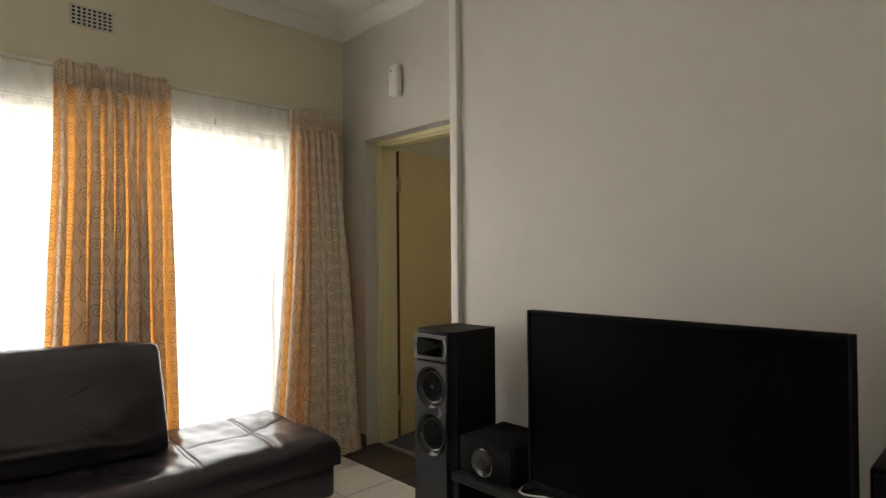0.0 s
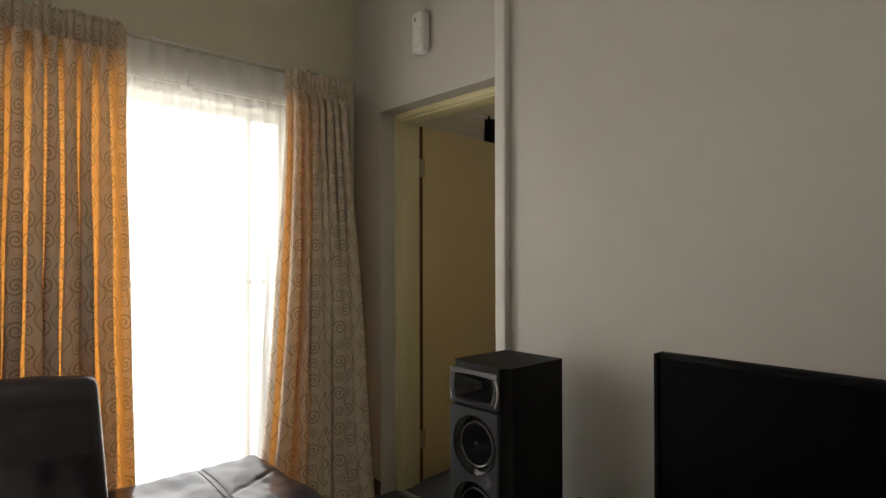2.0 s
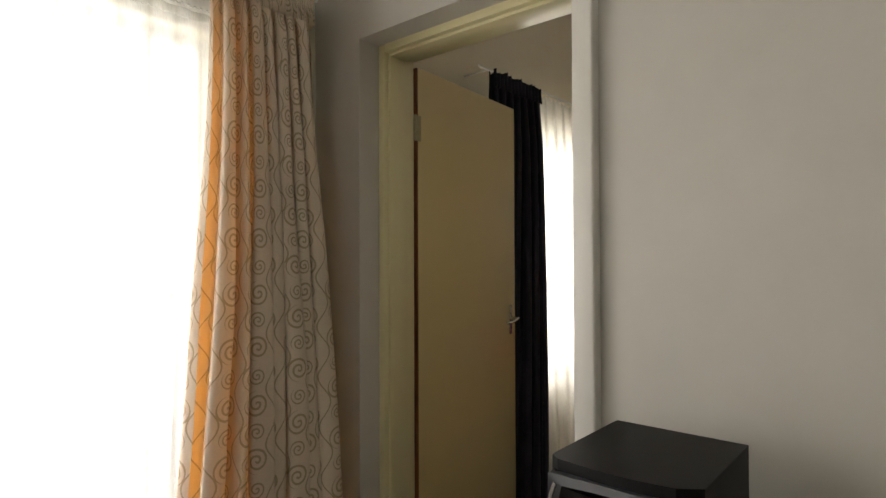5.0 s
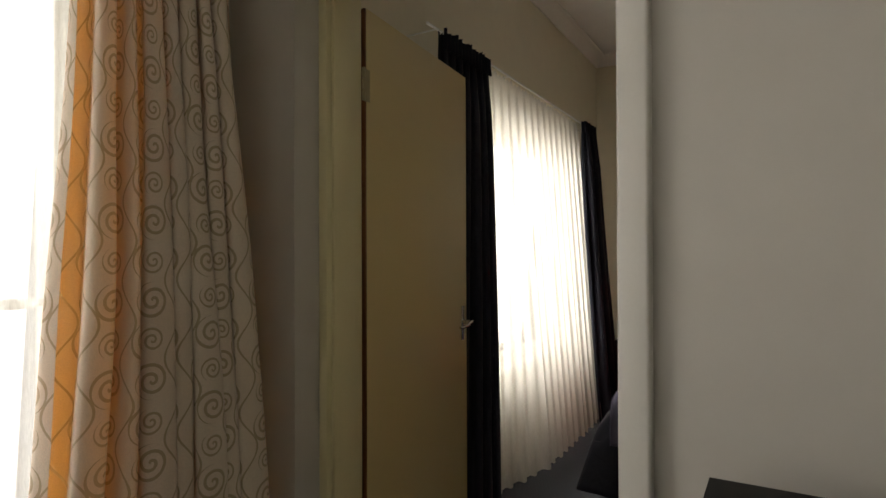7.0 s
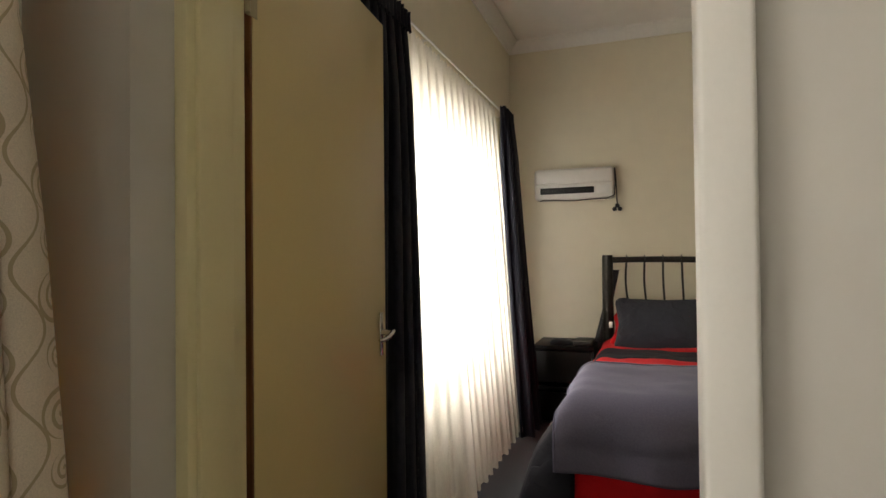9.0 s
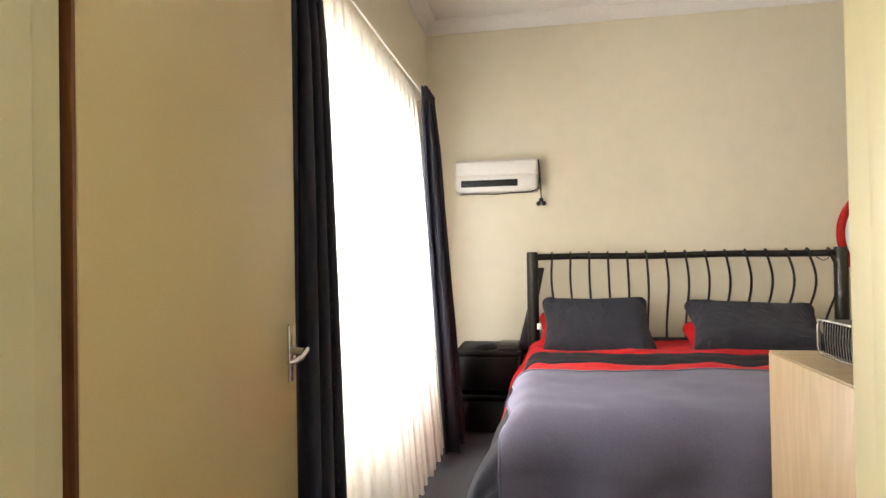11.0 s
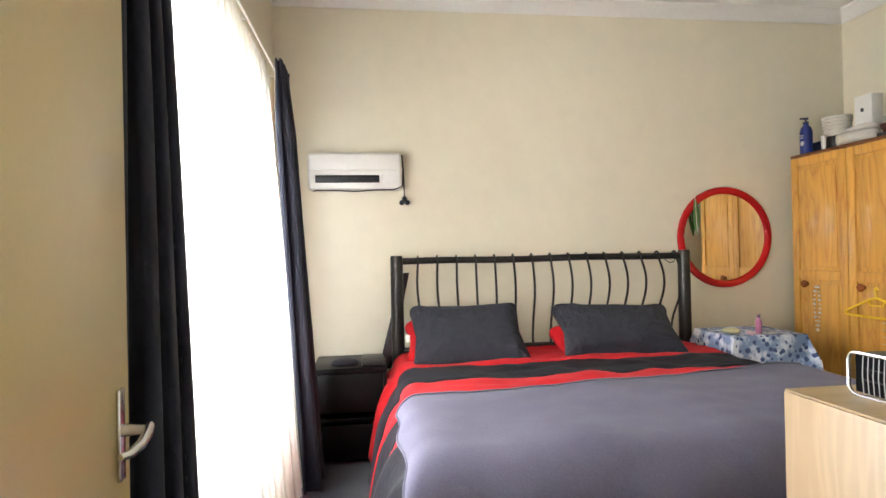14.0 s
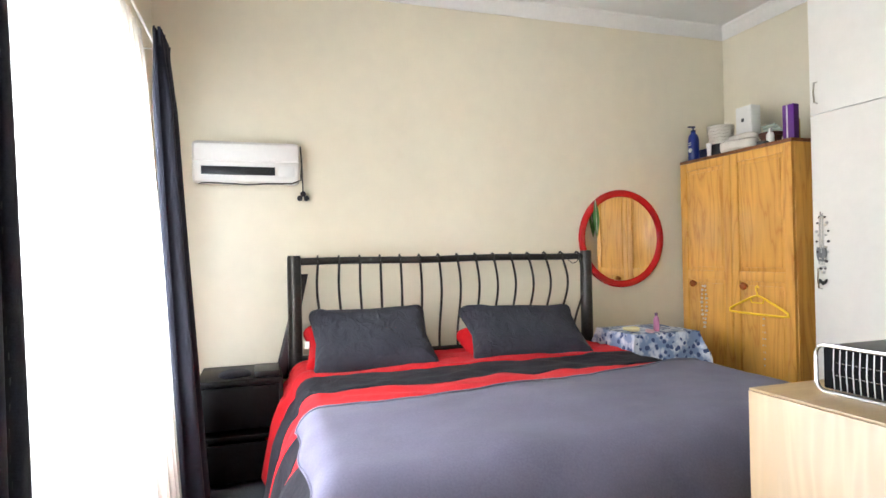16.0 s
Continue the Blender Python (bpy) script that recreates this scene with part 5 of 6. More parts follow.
def wall_heater():
    """White wall-mounted fan heater with its outlet slot, flex and plug."""
    x0, y0, y1, z0, z1 = 6.065, 2.79, 3.40, 1.675, 1.92
    root = thing("wall_heater", "white wall-mounted fan heater with a dark outlet slot, above the nightstand", "heater", (BX, 3.1, z0))
    bm = bmesh.new()
    prof = [(BX, z1), (x0 + 0.03, z1 - 0.002), (x0 + 0.008, z1 - 0.02), (x0, z1 - 0.06), (x0 + 0.004, z1 - 0.115), (x0 + 0.012, z1 - 0.122), (x0 + 0.006, z1 - 0.135), (x0 + 0.010, z0 + 0.05), (x0 + 0.03, z0 + 0.008), (x0 + 0.05, z0), (BX, z0)]
    ys = [(y0, 0.82), (y0 + 0.012, 0.95), (y0 + 0.03, 1.0), (y1 - 0.03, 1.0), (y1 - 0.012, 0.95), (y1, 0.82)]
    zc = (z0 + z1) / 2
    rings = [[bm.verts.new((BX - (BX - x) * s, y, zc + (z - zc) * (0.5 + 0.5 * s))) for x, z in prof] for y, s in ys]
    for a, b in zip(rings, rings[1:]):
        for k in range(len(prof) - 1):
            bm.faces.new((a[k], a[k + 1], b[k + 1], b[k]))
    bm.faces.new(rings[0]), bm.faces.new(rings[-1][::-1])
    body = part("casing", bm, M["ac_white"], root, smooth=30)
    part("outlet_slot", boxed((x0 + 0.001, y0 + 0.145, z0 + 0.043), (x0 + 0.02, y1 - 0.05, z0 + 0.092), 0.003), M["black_plastic"], root, "dark brown outlet slot")
    for k in range(4):
        part("slot_blade", boxed((x0 - 0.001, y0 + 0.15, z0 + 0.05 + 0.01 * k), (x0 + 0.003, y1 - 0.055, z0 + 0.053 + 0.01 * k)), M["black_ash"], body)
    b = bmesh.new()
    lathe(b, [(0.008, 0.0), (0.008, 0.005), (0.0, 0.006)], pose(x0 + 0.010, y0 + 0.075, z0 + 0.068, 0, -90, 0), 14)
    part("button", b, M["black_plastic"], root, "small round black button")
    part("control_panel", boxed((x0 + 0.004, y0 + 0.035, z0 + 0.035), (x0 + 0.012, y0 + 0.125, z0 + 0.10), 0.003), M["white_plastic"], root)
    flex = bmesh.new()
    pts = [(BX - 0.03, y1 - 0.03, z0 + 0.0), (x0 + 0.02, y1 - 0.06, z0 - 0.004), (x0 + 0.02, y1 - 0.2, z0 - 0.008), (x0 + 0.02, y0 + 0.3, z0 - 0.014), (x0 + 0.02, y0 + 0.2, z0 - 0.006), (x0 + 0.02, y0 + 0.05, z0 - 0.004), (x0 + 0.02, y0 - 0.006, z0 + 0.02), (x0 + 0.025, y0 - 0.012, z0 + 0.12), (x0 + 0.04, y0 - 0.006, z1 - 0.02), (x0 + 0.06, y0 - 0.008, z1 - 0.01), (x0 + 0.07, y0 - 0.016, z1 - 0.1), (x0 + 0.075, y0 - 0.02, z0), (x0 + 0.08, y0 - 0.022, z0 - 0.05)]
    tube(flex, pts, 0.0042, 8)
    part("flex", flex, M["black_plastic"], root, "black power flex")
    plug = bmesh.new()
    py, pz = y0 - 0.022, z0 - 0.075
    for dy, dz in ((0, 0.016), (-0.02, -0.01), (0.02, -0.01)):
        tube(plug, [(x0 + 0.075, py + dy, pz + dz), (x0 + 0.10, py + dy, pz + dz)], 0.017, 12)
    part("plug", plug, M["black_plastic"], root, "black three-pin plug hanging loose")
    return root


wall_heater()


# ---- living room: fittings and small things ----
def air_brick():
    x0, x1, z0, z1 = 0.595, 0.785, 2.49, 2.59
    root = thing("air_vent", "cream painted air brick with rows of square holes", "air vent", (0.69, EXT, z0))
    # a flat black sheet stands in for the depth and shade of the holes
    part("backing", boxed((x0 + 0.002, EXT - 0.0035, z0 + 0.002), (x1 - 0.002, EXT - 0.0005, z1 - 0.002)), M["gloss_black"], root, "black backing put in for the shade inside the holes", smooth=0)
    nx, nz = 8, 5
    for k in range(nx + 1):
        x = x0 + (x1 - x0) * k / nx
        part("upright_bar", boxed((x - 0.0045, EXT - 0.009, z0 - 0.006), (x + 0.0045, EXT - 0.003, z1 + 0.006), 0.001), M["wall_living"], root)
    for k in range(nz + 1):
        z = z0 + (z1 - z0) * k / nz
        part("cross_bar", boxed((x0 - 0.006, EXT - 0.0085, z - 0.004), (x1 + 0.006, EXT - 0.0028, z + 0.004), 0.001), M["wall_living"], root)
    return root


air_brick()


def motion_sensor():
    root = thing("alarm_sensor", "white plastic alarm sensor on the wall above the doorway", "alarm sensor", (WX, 2.99, 2.288))
    part("casing", boxed((WX - 0.052, 2.950, 2.288), (WX, 3.035, 2.487), 0.012, 3), M["white_plastic"], root)
    part("lens", boxed((WX - 0.055, 2.962, 2.315), (WX - 0.050, 3.023, 2.405), 0.004), M["ac_white"], root, "milky sensor window")
    part("indicator", boxed((WX - 0.0545, 3.002, 2.44), (WX - 0.0515, 3.010, 2.46), 0.001), M["baffle"], root, "small grey indicator")
    return root


motion_sensor()


def cable_trunking():
    root = thing("cable_trunking", "off-white cable trunking running up the wall beside the doorway", "trunking", (WX, 2.435, 0))
    part("channel", boxed((WX - 0.034, DY0 - 0.019, 0.0), (WX + 0.03, DY0 + 0.040, 2.80), 0.007, 3), M["trunking"], root)
    for k, (ex, ey) in enumerate(((0.012, 0.0), (0.02, 0.10))):
        w = bmesh.new()
        tube(w, [(WX - 0.02, 2.425 + 0.012 * k, 2.79), (WX - 0.03, 2.43 + 0.02 * k, 2.84), (WX - ex - 0.03, 2.45 + ey, 2.90), (WX - 0.09, 2.47 + 1.4 * ey, 2.935), (WX - 0.10, 2.53 + 2 * ey, 2.99)], 0.003, 6)
        part("loose_cable", w, M["trunking"], root, "loose grey cable at the top")
    return root


cable_trunking()


def threshold():
    return setting("trim_threshold", boxed((2.352, DY0 + 0.03, -0.011), (2.378, DY1 - 0.03, 0.006), 0.002), M["strip"], "thin aluminium strip between tiles and carpet", "threshold")


threshold()
for n, (a, b) in enumerate((((WX - 0.010, DY1, 0.0), (WX, EXT - 0.010, 0.075)), ((WX - 0.010, -2.55, 0.0), (WX, 2.40, 0.075)), ((-3.15, EXT - 0.010, 0.0), (WX, EXT, 0.075)))):
    setting(("baseboard_door", "baseboard_television", "baseboard_window")[n], boxed(a, b, 0.002), M["dark_tile"], "dark brown tile skirting along the living room wall", "skirting")


def small_speaker():
    root = thing("speaker", "black compact speaker on the television bench", "speaker", (1.85, 0.32, 0.36))
    part("cabinet", boxed((1.74, 0.27, 0.36), (1.98, 0.51, 0.735), 0.012, 2), M["black_ash"], root)
    part("grille", boxed((1.734, 0.282, 0.375), (1.74, 0.498, 0.72), 0.004), M["black_plastic"], root)
    return root


small_speaker()


def media_box():
    root = thing("centre_speaker", "black box speaker with a round driver, lying on the television bench", "speaker", (1.82, 1.8, 0.36))
    part("cabinet", boxed((1.705, 1.64, 0.36), (1.99, 1.933, 0.512), 0.008, 3), M["matte_black"], root)
    part("front_trim", boxed((1.697, 1.648, 0.367), (1.705, 1.926, 0.506), 0.003), M["matte_black"], root, "black front rim")
    at = pose(1.696, 1.80, 0.425, 0, -90, 0)
    c = bmesh.new()
    lathe(c, [(0.060, 0), (0.060, 0.003), (0.054, 0.004), (0.050, 0.001), (0.014, -0.0005), (0.012, 0.003), (0.0, 0.005)], at, 32)
    part("cone", c, M["cone"], root)
    return root


media_box()


root = thing("amplifier", "black hi-fi box with a pale front edge behind the centre speaker", "hi-fi", (2.1, 1.7, 0.36))
part("casing", boxed((2.03, 1.45, 0.36), (2.205, 1.94, 0.445), 0.004), M["black_ash"], root)
part("front_edge", boxed((2.150, 1.46, 0.4455), (2.158, 1.93, 0.449), 0.001), M["strip"], root, "thin pale metal edge")


def remote_control(at, turn):
    root = thing("remote_control", "black remote control with small buttons on the bench", "remote control", at, turn=turn)
    part("body", boxed((-0.022, -0.075, 0), (0.022, 0.075, 0.016), 0.005), M["black_plastic"], root, local=True)
    for i in range(3):
        for j in range(5):
            part("button", boxed((-0.015 + 0.012 * i, -0.055 + 0.02 * j, 0.016), (-0.008 + 0.012 * i, -0.045 + 0.02 * j, 0.018), 0.0008), M["baffle"], root, local=True)
    return root


remote_control((1.80, 1.575, 0.36), 62)


def white_cable():
    root = thing("cable", "thin white charging cable trailing over the bench", "cable", (1.68, 1.6, 0.36))
    z = 0.3635
    bm = bmesh.new()
    tube(bm, [(1.93, 1.60, z), (1.87, 1.622, z), (1.80, 1.63, z), (1.74, 1.628, z), (1.70, 1.61, z), (1.69, 1.58, z), (1.70, 1.55, z), (1.725, 1.51, z), (1.735, 1.46, z), (1.735, 1.40, z), (1.73, 1.33, z)], 0.0032, 8)
    part("flex", bm, M["white_plastic"], root)
    part("connector", boxed((1.718, 1.29, 0.360), (1.742, 1.332, 0.369), 0.003), M["white_plastic"], root)
    return root


white_cable()


# ---- bedroom: small things ----
def fan_heater():
    """Low fan heater with a silver rim and upright bars, on the chest."""
    root = thing("fan_heater", "low black fan heater with a silver-rimmed grille, on the chest", "heater", (2.9, 2.15, 1.006))
    x0, x1, y0, y1, z0, z1 = 2.62, 3.145, 2.03, 2.235, 1.007, 1.080
    part("casing", boxed((x0 + 0.004, y0, z0 + 0.002), (x1 - 0.004, y1 - 0.012, z1 - 0.002), 0.016, 3), M["black_plastic"], root)
    rim = bmesh.new()
    r, c = 0.018, 0.0028
    pts = []
    for cx, cz, a0 in ((x1 - r, z1 - r, 0), (x0 + r, z1 - r, 90), (x0 + r, z0 + r, 180), (x1 - r, z0 + r, 270)):
        for k in range(6):
            a = radians(a0 + 18 * k)
            pts.append((cx + (r - c) * math.cos(a), y1 - 0.006, cz + (r - c) * math.sin(a)))
    tube(rim, pts + pts[:2], c, 8, caps=False)
    part("rim", rim, M["silver"], root, "bright silver rim")
    part("grille_back", boxed((x0 + 0.010, y1 - 0.016, z0 + 0.006), (x1 - 0.010, y1 - 0.011, z1 - 0.006), 0.002), M["matte_black"], root)
    for k in range(50):
        x = x1 - 0.030 - k * 0.0096
        if x < x0 + 0.02:
            break
        b = bmesh.new()
        tube(b, [(x, y1 - 0.007, z0 + 0.007), (x, y1 - 0.005, (z0 + z1) / 2), (x, y1 - 0.007, z1 - 0.007)], 0.0007, 6)
        part("grille_bar", b, M["strip"], root)
    for z in (z0 + 0.028, z0 + 0.046):
        w = bmesh.new()
        tube(w, [(x1 - 0.03, y1 - 0.0095, z), (x0 + 0.02, y1 - 0.0095, z)], 0.0004, 5)
        part("grille_wire", w, M["silver"], root)
    return root


fan_heater()


def bottle(name, label, category, at, r, h, body, cap, pump=False):
    root = thing(name, label, category, at)
    x, y, z = at
    bm = bmesh.new()
    lathe(bm, [(r * 0.92, 0), (r, 0.006), (r, h * 0.62), (r * 0.8, h * 0.74), (r * 0.42, h * 0.80), (r * 0.42, h * 0.84)], pose(x, y, z), 20)
    part("body", bm, body, root)
    cp = bmesh.new()
    if pump:
        lathe(cp, [(r * 0.45, h * 0.84), (r * 0.45, h * 0.89), (r * 0.15, h * 0.90), (r * 0.15, h * 0.95), (r * 0.4, h * 0.96), (r * 0.4, h)], pose(x, y, z), 14)
        box(cp, (x - r * 0.2, y, z + h * 0.96), (x + r * 0.2, y + r * 1.1, z + h * 0.995), 0.002)
    else:
        lathe(cp, [(r * 0.5, h * 0.84), (r * 0.5, h * 0.98), (r * 0.42, h)], pose(x, y, z), 14)
    part("cap", cp, cap, root)
    return root


blue = plain("blue_plastic", (0.007, 0.022, 0.21), 0.3)
purple = plain("purple_card", (0.10, 0.012, 0.20), 0.5)
pinkish = plain("mauve_plastic", (0.42, 0.16, 0.28), 0.35)
yellow = plain("yellow_plastic", (0.9, 0.62, 0.02), 0.35)
wicker = plain("white_wicker", (0.62, 0.58, 0.50), 0.8, grain=150, relief=0.7, depth=0.003)
canvas = fabric("off_white_cotton", (0.62, 0.58, 0.52), wrinkle=1.0)
card = plain("white_card", (0.72, 0.71, 0.68), 0.6, vary=0.04)
terracotta = plain("brown_pot", (0.11, 0.035, 0.018), 0.6)
leaf_green = plain("green_feather", (0.06, 0.16, 0.03), 0.6)
mustard = plain("mustard_card", (0.5, 0.30, 0.02), 0.5)
tan_bead = plain("pale_beads", (0.72, 0.65, 0.55), 0.4)
grey_feather = plain("grey_feather", (0.22, 0.22, 0.22), 0.8)
WT = 1.85
SET_BACK.append(wardrobe_place)
b = bottle("lotion_bottle", "blue plastic pump bottle on top of the wardrobe", "bottle", (5.83, 0.06, WT), 0.038, 0.255, blue, plain("navy_plastic", (0.006, 0.010, 0.06), 0.35), True)
mark = bmesh.new()
lathe(mark, [(0.016, 0), (0.016, 0.0012), (0.0, 0.0013)], pose(5.822, 0.0975, WT + 0.08, -90, 0, 0), 16)
part("label_mark", mark, card, b, "pale round label mark")
for z in (0.085, 0.10):
    part("label_bar", boxed((5.812, 0.0965, WT + z + 0.03), (5.838, 0.0995, WT + z + 0.036), 0.0005), card, b, "pale bar of unreadable print")
root = thing("dark_box", "small dark blue box beside the lotion bottle", "box", (5.80, -0.03, WT))
part("box_body", boxed((5.72, -0.10, WT), (5.845, 0.02, WT + 0.085), 0.004), plain("navy_card", (0.012, 0.014, 0.05), 0.5), root)
root = thing("black_tub", "black plastic tub with a white lid band on the wardrobe", "tub", (5.69, -0.02, WT))
bm = bmesh.new()
lathe(bm, [(0.06, 0), (0.065, 0.01), (0.066, 0.09), (0.064, 0.095), (0.0, 0.096)], pose(5.66, -0.02, WT), 24)
part("tub_body", bm, M["black_plastic"], root)
root = thing("basket", "small white woven basket standing on the black tub", "basket", (5.66, -0.02, WT + 0.097))
bm = bmesh.new()
lathe(bm, [(0.06, 0), (0.07, 0.02), (0.083, 0.115), (0.088, 0.122), (0.083, 0.126), (0.076, 0.115), (0.062, 0.02), (0.0, 0.012)], pose(5.66, -0.02, WT + 0.097), 28)
part("weave", bm, wicker, root)
for k in range(5):
    hoop = bmesh.new()
    tube(hoop, [(5.66 + (0.069 + 0.0038 * k) * math.cos(a), -0.02 + (0.069 + 0.0038 * k) * math.sin(a), WT + 0.113 + 0.022 * k + 0.003 * math.sin(9 * a)) for a in (2 * math.pi * j / 36 for j in range(38))], 0.0048, 6)
    part("woven_band", hoop, wicker, root)
root = thing("spoon_tube", "translucent white plastic tube standing in front of the tub", "tube", (5.665, 0.07, WT))
bm = bmesh.new()
tube(bm, [(5.665, 0.075, WT), (5.665, 0.075, WT + 0.10)], [0.012, 0.017], 12)
part("tube_body", bm, card, root)
root = thing("folded_bag", "crumpled off-white cotton bag lying on the wardrobe", "bag", (5.46, 0.0, WT))
bm = bmesh.new()
cushion(bm, (0.27, 0.17, 0.095), pose(5.45, 0.03, WT + 0.047, 0, 0, 8), 3.2, 0.1, 24, 31.0)
part("lower_fold", bm, canvas, root, smooth=180)
bm = bmesh.new()
cushion(bm, (0.23, 0.14, 0.05), pose(5.44, 0.0, WT + 0.098, 4, 3, -6), 3.0, 0.1, 20, 37.0)
part("upper_fold", bm, canvas, root, smooth=180)
root = thing("white_carton", "white cardboard carton with a small dark emblem, on the bag", "box", (5.46, -0.05, WT + 0.12))
part("carton", boxed((5.40, -0.10, WT + 0.125), (5.525, -0.02, WT + 0.31), 0.003), card, root)
bm = bmesh.new()
lathe(bm, [(0.014, 0), (0.014, 0.001), (0.0, 0.0011)], pose(5.468, -0.0195, WT + 0.22, -90, 0, 0), 6)
part("emblem", bm, M["baffle"], root, "small grey emblem shape")
root = thing("pink_paper", "folded pale pink paper lying on the wardrobe edge", "paper", (5.33, 0.09, WT))
part("sheet", boxed((5.27, 0.06, WT), (5.37, 0.125, WT + 0.007), 0.002), plain("pale_pink_paper", (0.68, 0.55, 0.48), 0.7), root)
root = thing("plant_pot", "small dark brown pot on the wardrobe", "pot", (5.27, -0.02, WT))
bm = bmesh.new()
lathe(bm, [(0.045, 0), (0.06, 0.07), (0.068, 0.072), (0.068, 0.095), (0.06, 0.095), (0.05, 0.06), (0.0, 0.055)], pose(5.27, -0.04, WT), 24)
part("pot_body", bm, terracotta, root)
root = thing("glass_frames", "pale green and white plastic bits stacked in the pot", "clutter", (5.27, -0.04, WT + 0.095))
for k in range(4):
    part("strip", boxed((5.20 + 0.004 * k, -0.07 + 0.016 * k, WT + 0.097 + 0.012 * k), (5.33 - 0.006 * k, -0.055 + 0.016 * k, WT + 0.108 + 0.012 * k), 0.002), plain("pale_green_plastic", (0.42, 0.48, 0.42), 0.4), root)
bottle("white_bottle", "short white bottle beside the pot", "bottle", (5.185, 0.06, WT), 0.022, 0.10, card, card)
root = thing("black_tin", "flat black tin on the wardrobe", "tin", (5.19, 0.11, WT))
bm = bmesh.new()
lathe(bm, [(0.03, 0), (0.032, 0.004), (0.032, 0.022), (0.0, 0.023)], pose(5.20, 0.105, WT), 20)
part("tin_body", bm, M["black_plastic"], root)
root = thing("mustard_box", "mustard yellow packet leaning behind the purple box", "box", (5.14, -0.05, WT))
part("packet", boxed((5.11, -0.10, WT), (5.185, -0.05, WT + 0.16), 0.012), mustard, root)
root = thing("purple_box", "tall purple box with a white stripe, leaning on the wardrobe", "box", (5.06, 0.02, WT), turn=6)
part("carton", boxed((-0.045, 0.01, 0.0), (0.03, 0.06, 0.225), 0.003), purple, root, local=True)
part("stripe", boxed((-0.006, 0.0595, 0.004), (0.004, 0.0612, 0.221), 0.0004), card, root, "white stripe", local=True)


def coat_hanger():
    root = thing("coat_hanger", "yellow plastic coat hanger hooked on the wardrobe knob", "hanger", (5.2, 0.185, 0.84))
    y, cx, zt = 0.185, 5.192, 0.94
    bm = bmesh.new()
    tube(bm, [(cx - 0.012, y, zt + 0.045), (cx - 0.004, y, zt + 0.058), (cx + 0.008, y, zt + 0.052), (cx + 0.008, y, zt + 0.03), (cx, y, zt + 0.012), (cx, y, zt)], 0.0055, 8)
    part("hook", bm, yellow, root)
    bm = bmesh.new()
    half = 0.208
    tube(bm, [(cx, y, zt), (cx + 0.04, y, zt - 0.012), (cx + half - 0.03, y, zt - 0.075), (cx + half, y, zt - 0.092), (cx + half + 0.004, y, zt - 0.108), (cx + half - 0.02, y, zt - 0.112), (cx, y, zt - 0.114), (cx - half + 0.02, y, zt - 0.112), (cx - half - 0.004, y, zt - 0.108), (cx - half, y, zt - 0.092), (cx - half + 0.03, y, zt - 0.075), (cx - 0.04, y, zt - 0.012), (cx, y, zt)], 0.0070, 8)
    part("frame", bm, yellow, root)
    bm = bmesh.new()
    tube(bm, [(cx - 0.05, y, zt - 0.018), (cx - 0.04, y, zt - 0.045), (cx + 0.04, y, zt - 0.045), (cx + 0.05, y, zt - 0.018)], 0.0045, 8)
    part("tie_loop", bm, yellow, root)
    return root


coat_hanger()


def bead_string(name, label, x, y, z0, z1, sway, material, n=11, r=0.007):
    root = thing(name, label, "bead string", (x, y, z0))
    for k in range(n):
        f = k / (n - 1)
        for s in (-1, 1):
            bm = bmesh.new()
            bmesh.ops.create_icosphere(bm, subdivisions=1, radius=r * (0.7 + 0.5 * ((k * 7 + s) % 3) / 2), matrix=pose(x + s * sway * math.sin(math.pi * (0.15 + 0.85 * f)), y, z1 + (z0 - z1) * f))
            part("bead", bm, material, root)
    return root


bead_string("bead_string", "string of pale shell beads hanging from the wardrobe knob", 5.645, 0.166, 0.70, 0.975, 0.022, tan_bead, 11, 0.009)
bead_string("bead_string", "thin string of small beads hanging below the hanger", 5.17, 0.162, 0.52, 0.80, 0.008, M["strip"], 8, 0.004)
SET_BACK.pop()


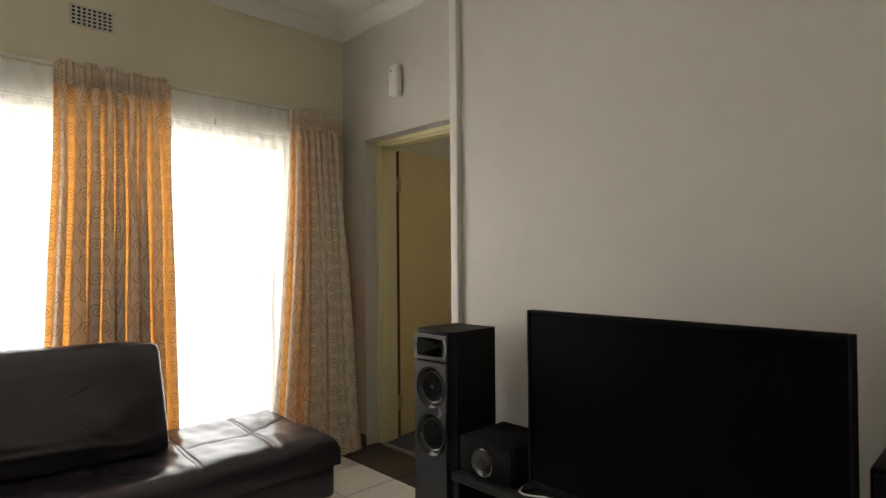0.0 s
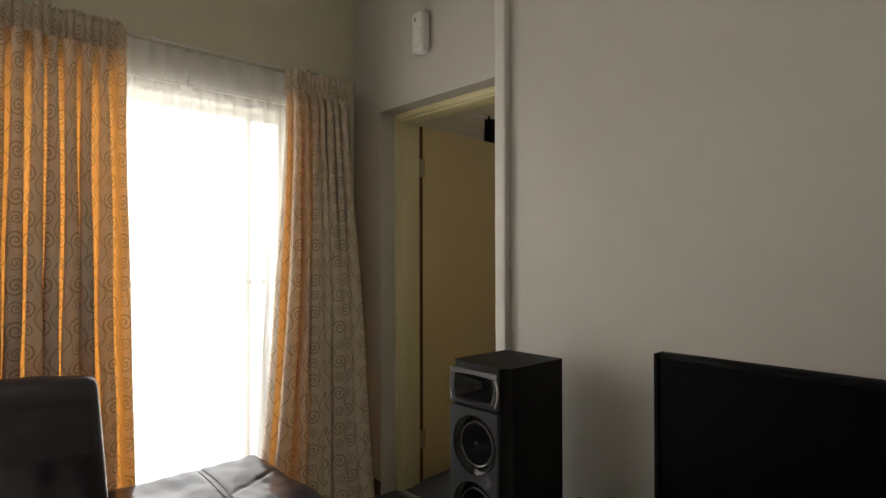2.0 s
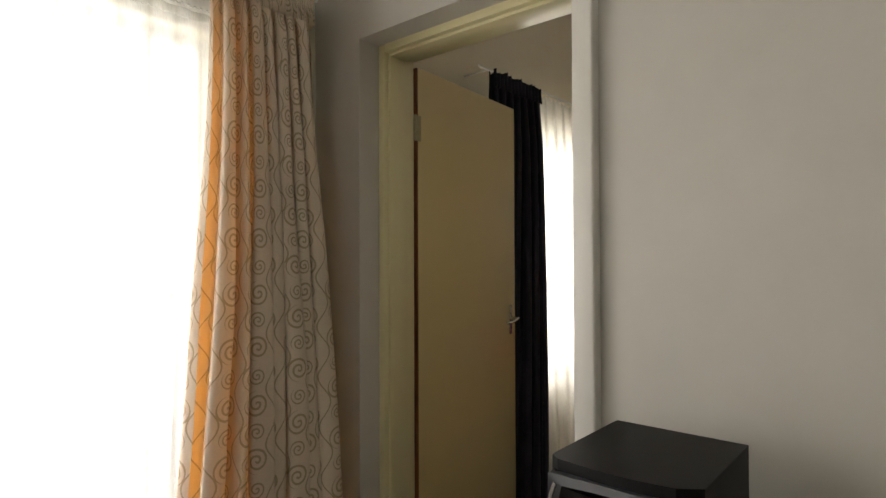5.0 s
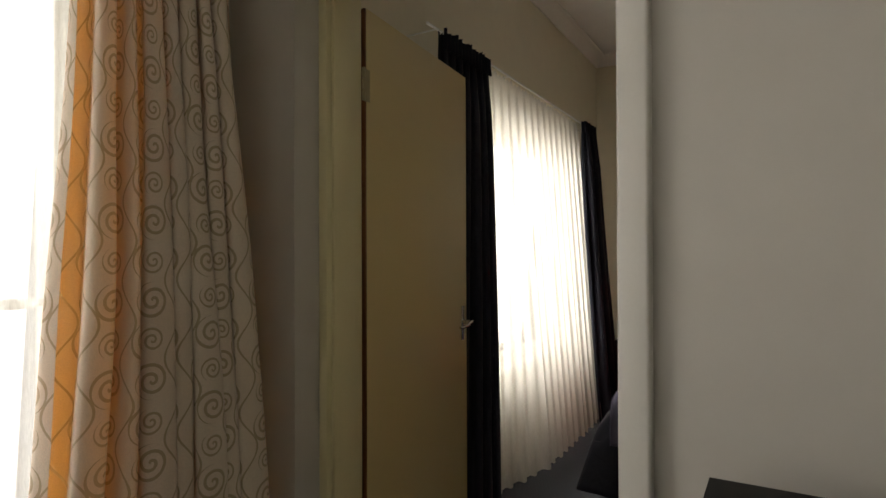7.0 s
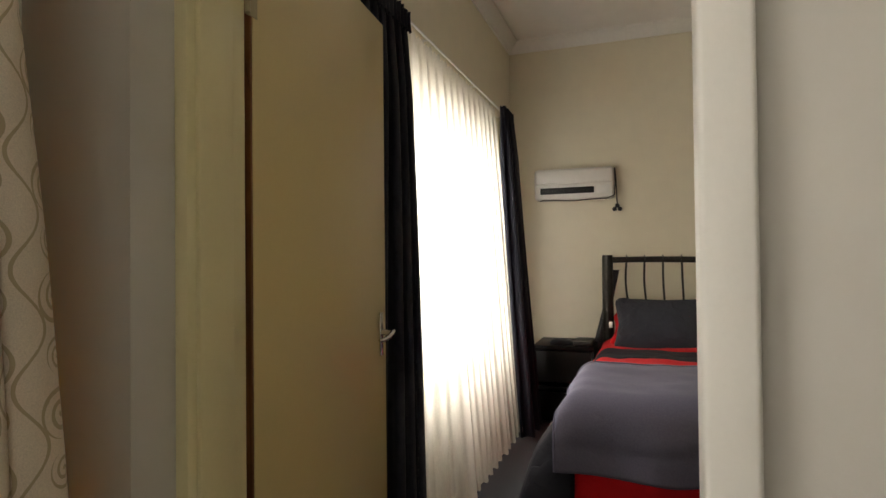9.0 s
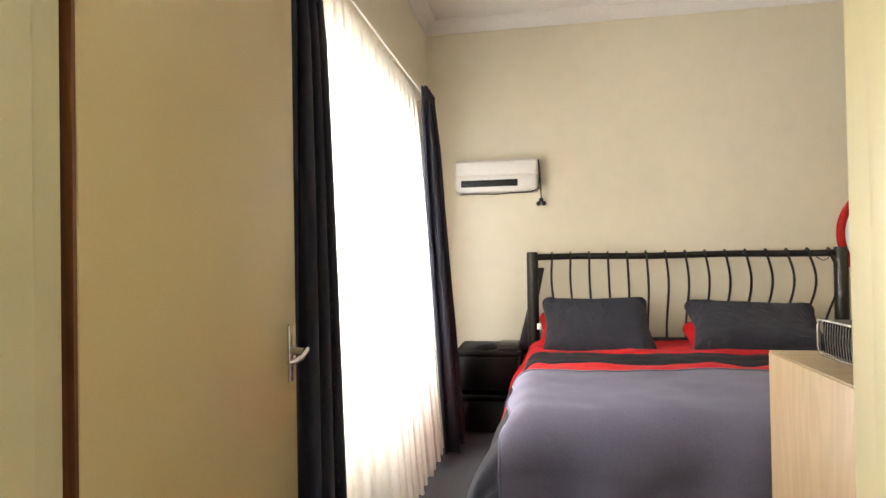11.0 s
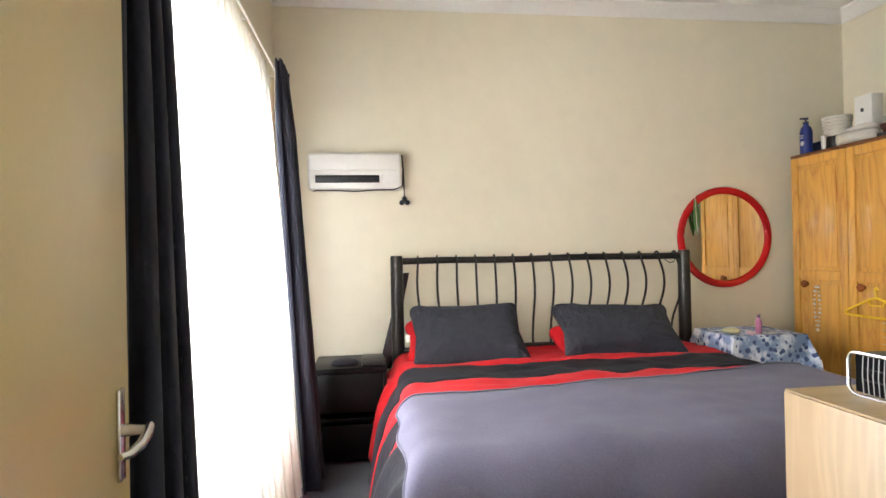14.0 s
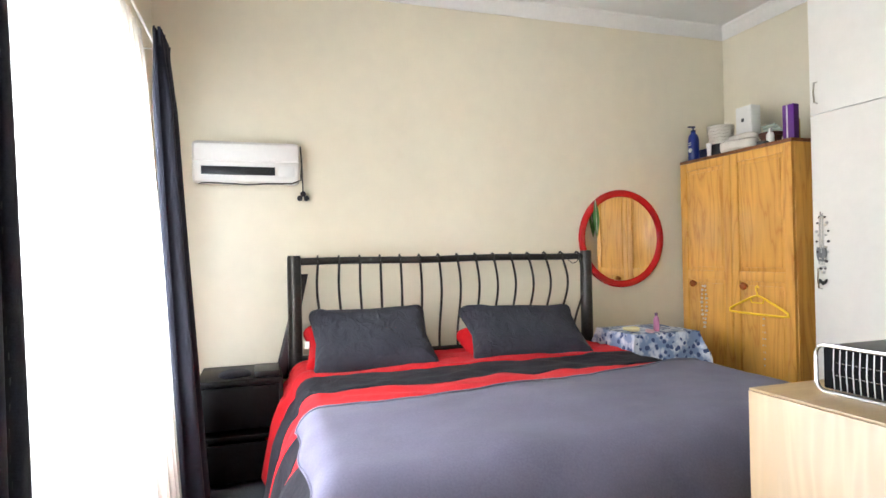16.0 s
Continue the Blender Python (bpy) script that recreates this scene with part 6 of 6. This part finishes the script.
def necklace():
    """Beaded necklaces on a hook on the cupboard door."""
    x, y, zt, zb = 4.88, 0.036, 1.40, 1.00
    root = thing("necklace", "bunch of beaded and feathered necklaces hung on the cupboard", "necklace", (x, y, zb))
    hook = bmesh.new()
    tube(hook, [(x, 0.031, zt + 0.01), (x, 0.05, zt + 0.005), (x, 0.052, zt + 0.02)], 0.003, 6)
    part("hook", hook, M["chrome"], root)
    for off, n, mat_ in ((0.045, 17, M["iron"]), (0.026, 15, tan_bead)):
        for k in range(n):
            a = math.pi * 2 * k / n
            bm = bmesh.new()
            bmesh.ops.create_icosphere(bm, subdivisions=1, radius=0.0065 + 0.002 * (k % 2), matrix=pose(x + off * math.sin(a) * (0.75 + 0.25 * math.cos(a)), y + 0.004, (zt + zb + 0.08) / 2 + (zt - zb - 0.08) / 2 * math.cos(a)))
            part("bead", bm, mat_ if k % 3 else M["strip"], root)
    for dx, l in ((-0.006, 0.18), (0.006, 0.21), (0.015, 0.17)):
        bm = bmesh.new()
        tube(bm, [(x + dx, y + 0.006, zt), (x + dx * 0.9, y + 0.008, zt - l)], 0.0025, 6)
        part("cord", bm, M["strip"], root)
    for k in range(5):
        bm = bmesh.new()
        p = Vector((x + 0.03 - 0.012 * k, y + 0.006 + 0.002 * (k % 2), 1.225))
        sheet(bm, lambda u, v: p + Vector(((u - 0.5) * 0.022 * math.sin(math.pi * min(1, v + 0.08)) + 0.004 * (k - 2) * v, 0.002 * math.sin(6 * u), -0.10 * v)), 4, 8)
        part("feather", bm, grey_feather, root, "soft grey feather")
    bm = bmesh.new()
    tube(bm, [(x + 0.022, y + 0.004, zb + 0.045), (x + 0.012, y + 0.006, zb + 0.028), (x, y + 0.006, zb + 0.022), (x - 0.012, y + 0.006, zb + 0.028), (x - 0.022, y + 0.004, zb + 0.045)], [0.004, 0.009, 0.012, 0.009, 0.004], 8)
    part("pendant", bm, M["iron"], root, "dark crescent pendant")
    return root


necklace()
root = thing("mirror_feather", "green feather charm hanging at the edge of the mirror", "charm", (BX - 0.03, 0.66, 1.33))
bm = bmesh.new()
sheet(bm, lambda u, v: (BX - 0.034 - 0.003 * math.sin(5 * v), 0.663 + (u - 0.5) * 0.05 * math.sin(math.pi * min(0.98, v * 0.9 + 0.06)) - 0.012 * v, 1.60 - 0.27 * v), 6, 14)
part("vane", bm, leaf_green, root)
bm = bmesh.new()
tube(bm, [(BX - 0.030, 0.665, 1.67), (BX - 0.036, 0.664, 1.60), (BX - 0.036, 0.652, 1.36)], 0.002, 6)
part("shaft", bm, tan_bead, root)
bottle("nail_polish", "small mauve bottle with a dark cap on the flowered cloth", "bottle", (5.46, 0.70, 0.722), 0.018, 0.115, pinkish, plain("dull_purple", (0.12, 0.06, 0.12), 0.4))
root = thing("yellow_cloth", "crumpled pale yellow cloth on the side table", "cloth", (5.53, 0.87, 0.722))
bm = bmesh.new()
cushion(bm, (0.11, 0.08, 0.03), pose(5.53, 0.845, 0.738, 0, 0, 30), 2.6, 0.1, 16, 51.0)
part("crumpled_cloth", bm, fabric("pale_yellow_cotton", (0.62, 0.55, 0.30)), root, smooth=180)
root = thing("pink_tissue", "small crumpled pink tissue on the side table", "tissue", (5.44, 0.77, 0.722))
bm = bmesh.new()
cushion(bm, (0.09, 0.05, 0.022), pose(5.43, 0.775, 0.733, 0, 0, -20), 2.6, 0.1, 14, 57.0)
part("crumpled_tissue", bm, fabric("pink_tissue_paper", (0.62, 0.42, 0.46)), root, smooth=180)
root = thing("hat", "flat black cap lying on the nightstand", "cap", (5.84, 3.17, 0.576))
bm = bmesh.new()
lathe(bm, [(0.085, 0.0), (0.088, 0.008), (0.07, 0.024), (0.04, 0.032), (0.0, 0.034)], pose(5.85, 3.17, 0.576), 24)
part("crown", bm, M["black_cloth"], root)
root = thing("tray", "black plastic tray on the nightstand", "tray", (5.84, 3.0, 0.576))
part("tray_body", boxed((5.74, 2.935, 0.576), (5.98, 3.07, 0.61), 0.008), M["black_plastic"], root)
root = thing("belt", "black leather strap hanging behind the bedpost", "belt", (5.95, 2.87, 0.5))
bm = bmesh.new()
sheet(bm, lambda u, v: (6.035 + 0.01 * math.sin(3 * v), 2.755 + 0.05 * u + 0.13 * v + 0.03 * u * v, 1.12 - 0.62 * v), 4, 20)
ob = part("strap", bm, M["leather"], root)
ob.modifiers.new("thickness", "SOLIDIFY").thickness = 0.006
root = thing("duvet_tag", "small white care tag on the red duvet edge", "tag", (5.80, 2.80, 0.8))
part("tag", boxed((5.60, 2.785, 0.735), (5.604, 2.808, 0.775), 0.001), card, root)


# ---- floor tiles ----
def tile_mesh(name, w, d, material):
    bm = bmesh.new()
    vs = [bm.verts.new((x * (w / 2 - i), y * (d / 2 - i), z)) for z, i in ((-0.011, 0), (-0.002, 0), (0.0, 0.002)) for x, y in ((-1, -1), (1, -1), (1, 1), (-1, 1))]
    for a in (0, 4):
        for k in range(4):
            bm.faces.new((vs[a + k], vs[a + (k + 1) % 4], vs[a + 4 + (k + 1) % 4], vs[a + 4 + k]))
    bm.faces.new(vs[8:12])
    me = bpy.data.meshes.new(name)
    bm.to_mesh(me)
    bm.free()
    me.materials.append(material)
    return me


floor_ob = bpy.data.objects["floor"]
S = 0.345
light_tile, dark_tile_mesh = tile_mesh("tile", S - 0.006, S - 0.006, M["tile"]), tile_mesh("dark_tile", 0.30, S - 0.006, M["dark_tile"])
for i in range(15):
    for j in range(18):
        x, y = 2.027 - S * (i + 0.5), 2.953 + S * 1.5 - S * (j + 0.5)
        if -3.15 < x - S / 2 and y - S / 2 > -2.6 and y + S / 2 < EXT + 0.1:
            t_ob = new("tile", light_tile)
            t_ob.location, t_ob.parent = (x, y, random.uniform(-0.0006, 0.0006)), floor_ob
for j in range(18):
    y = 2.953 + S * 1.5 - S * (j + 0.5)
    t_ob = new("tile", dark_tile_mesh)
    t_ob.location, t_ob.parent = (2.179, y, 0.0), floor_ob
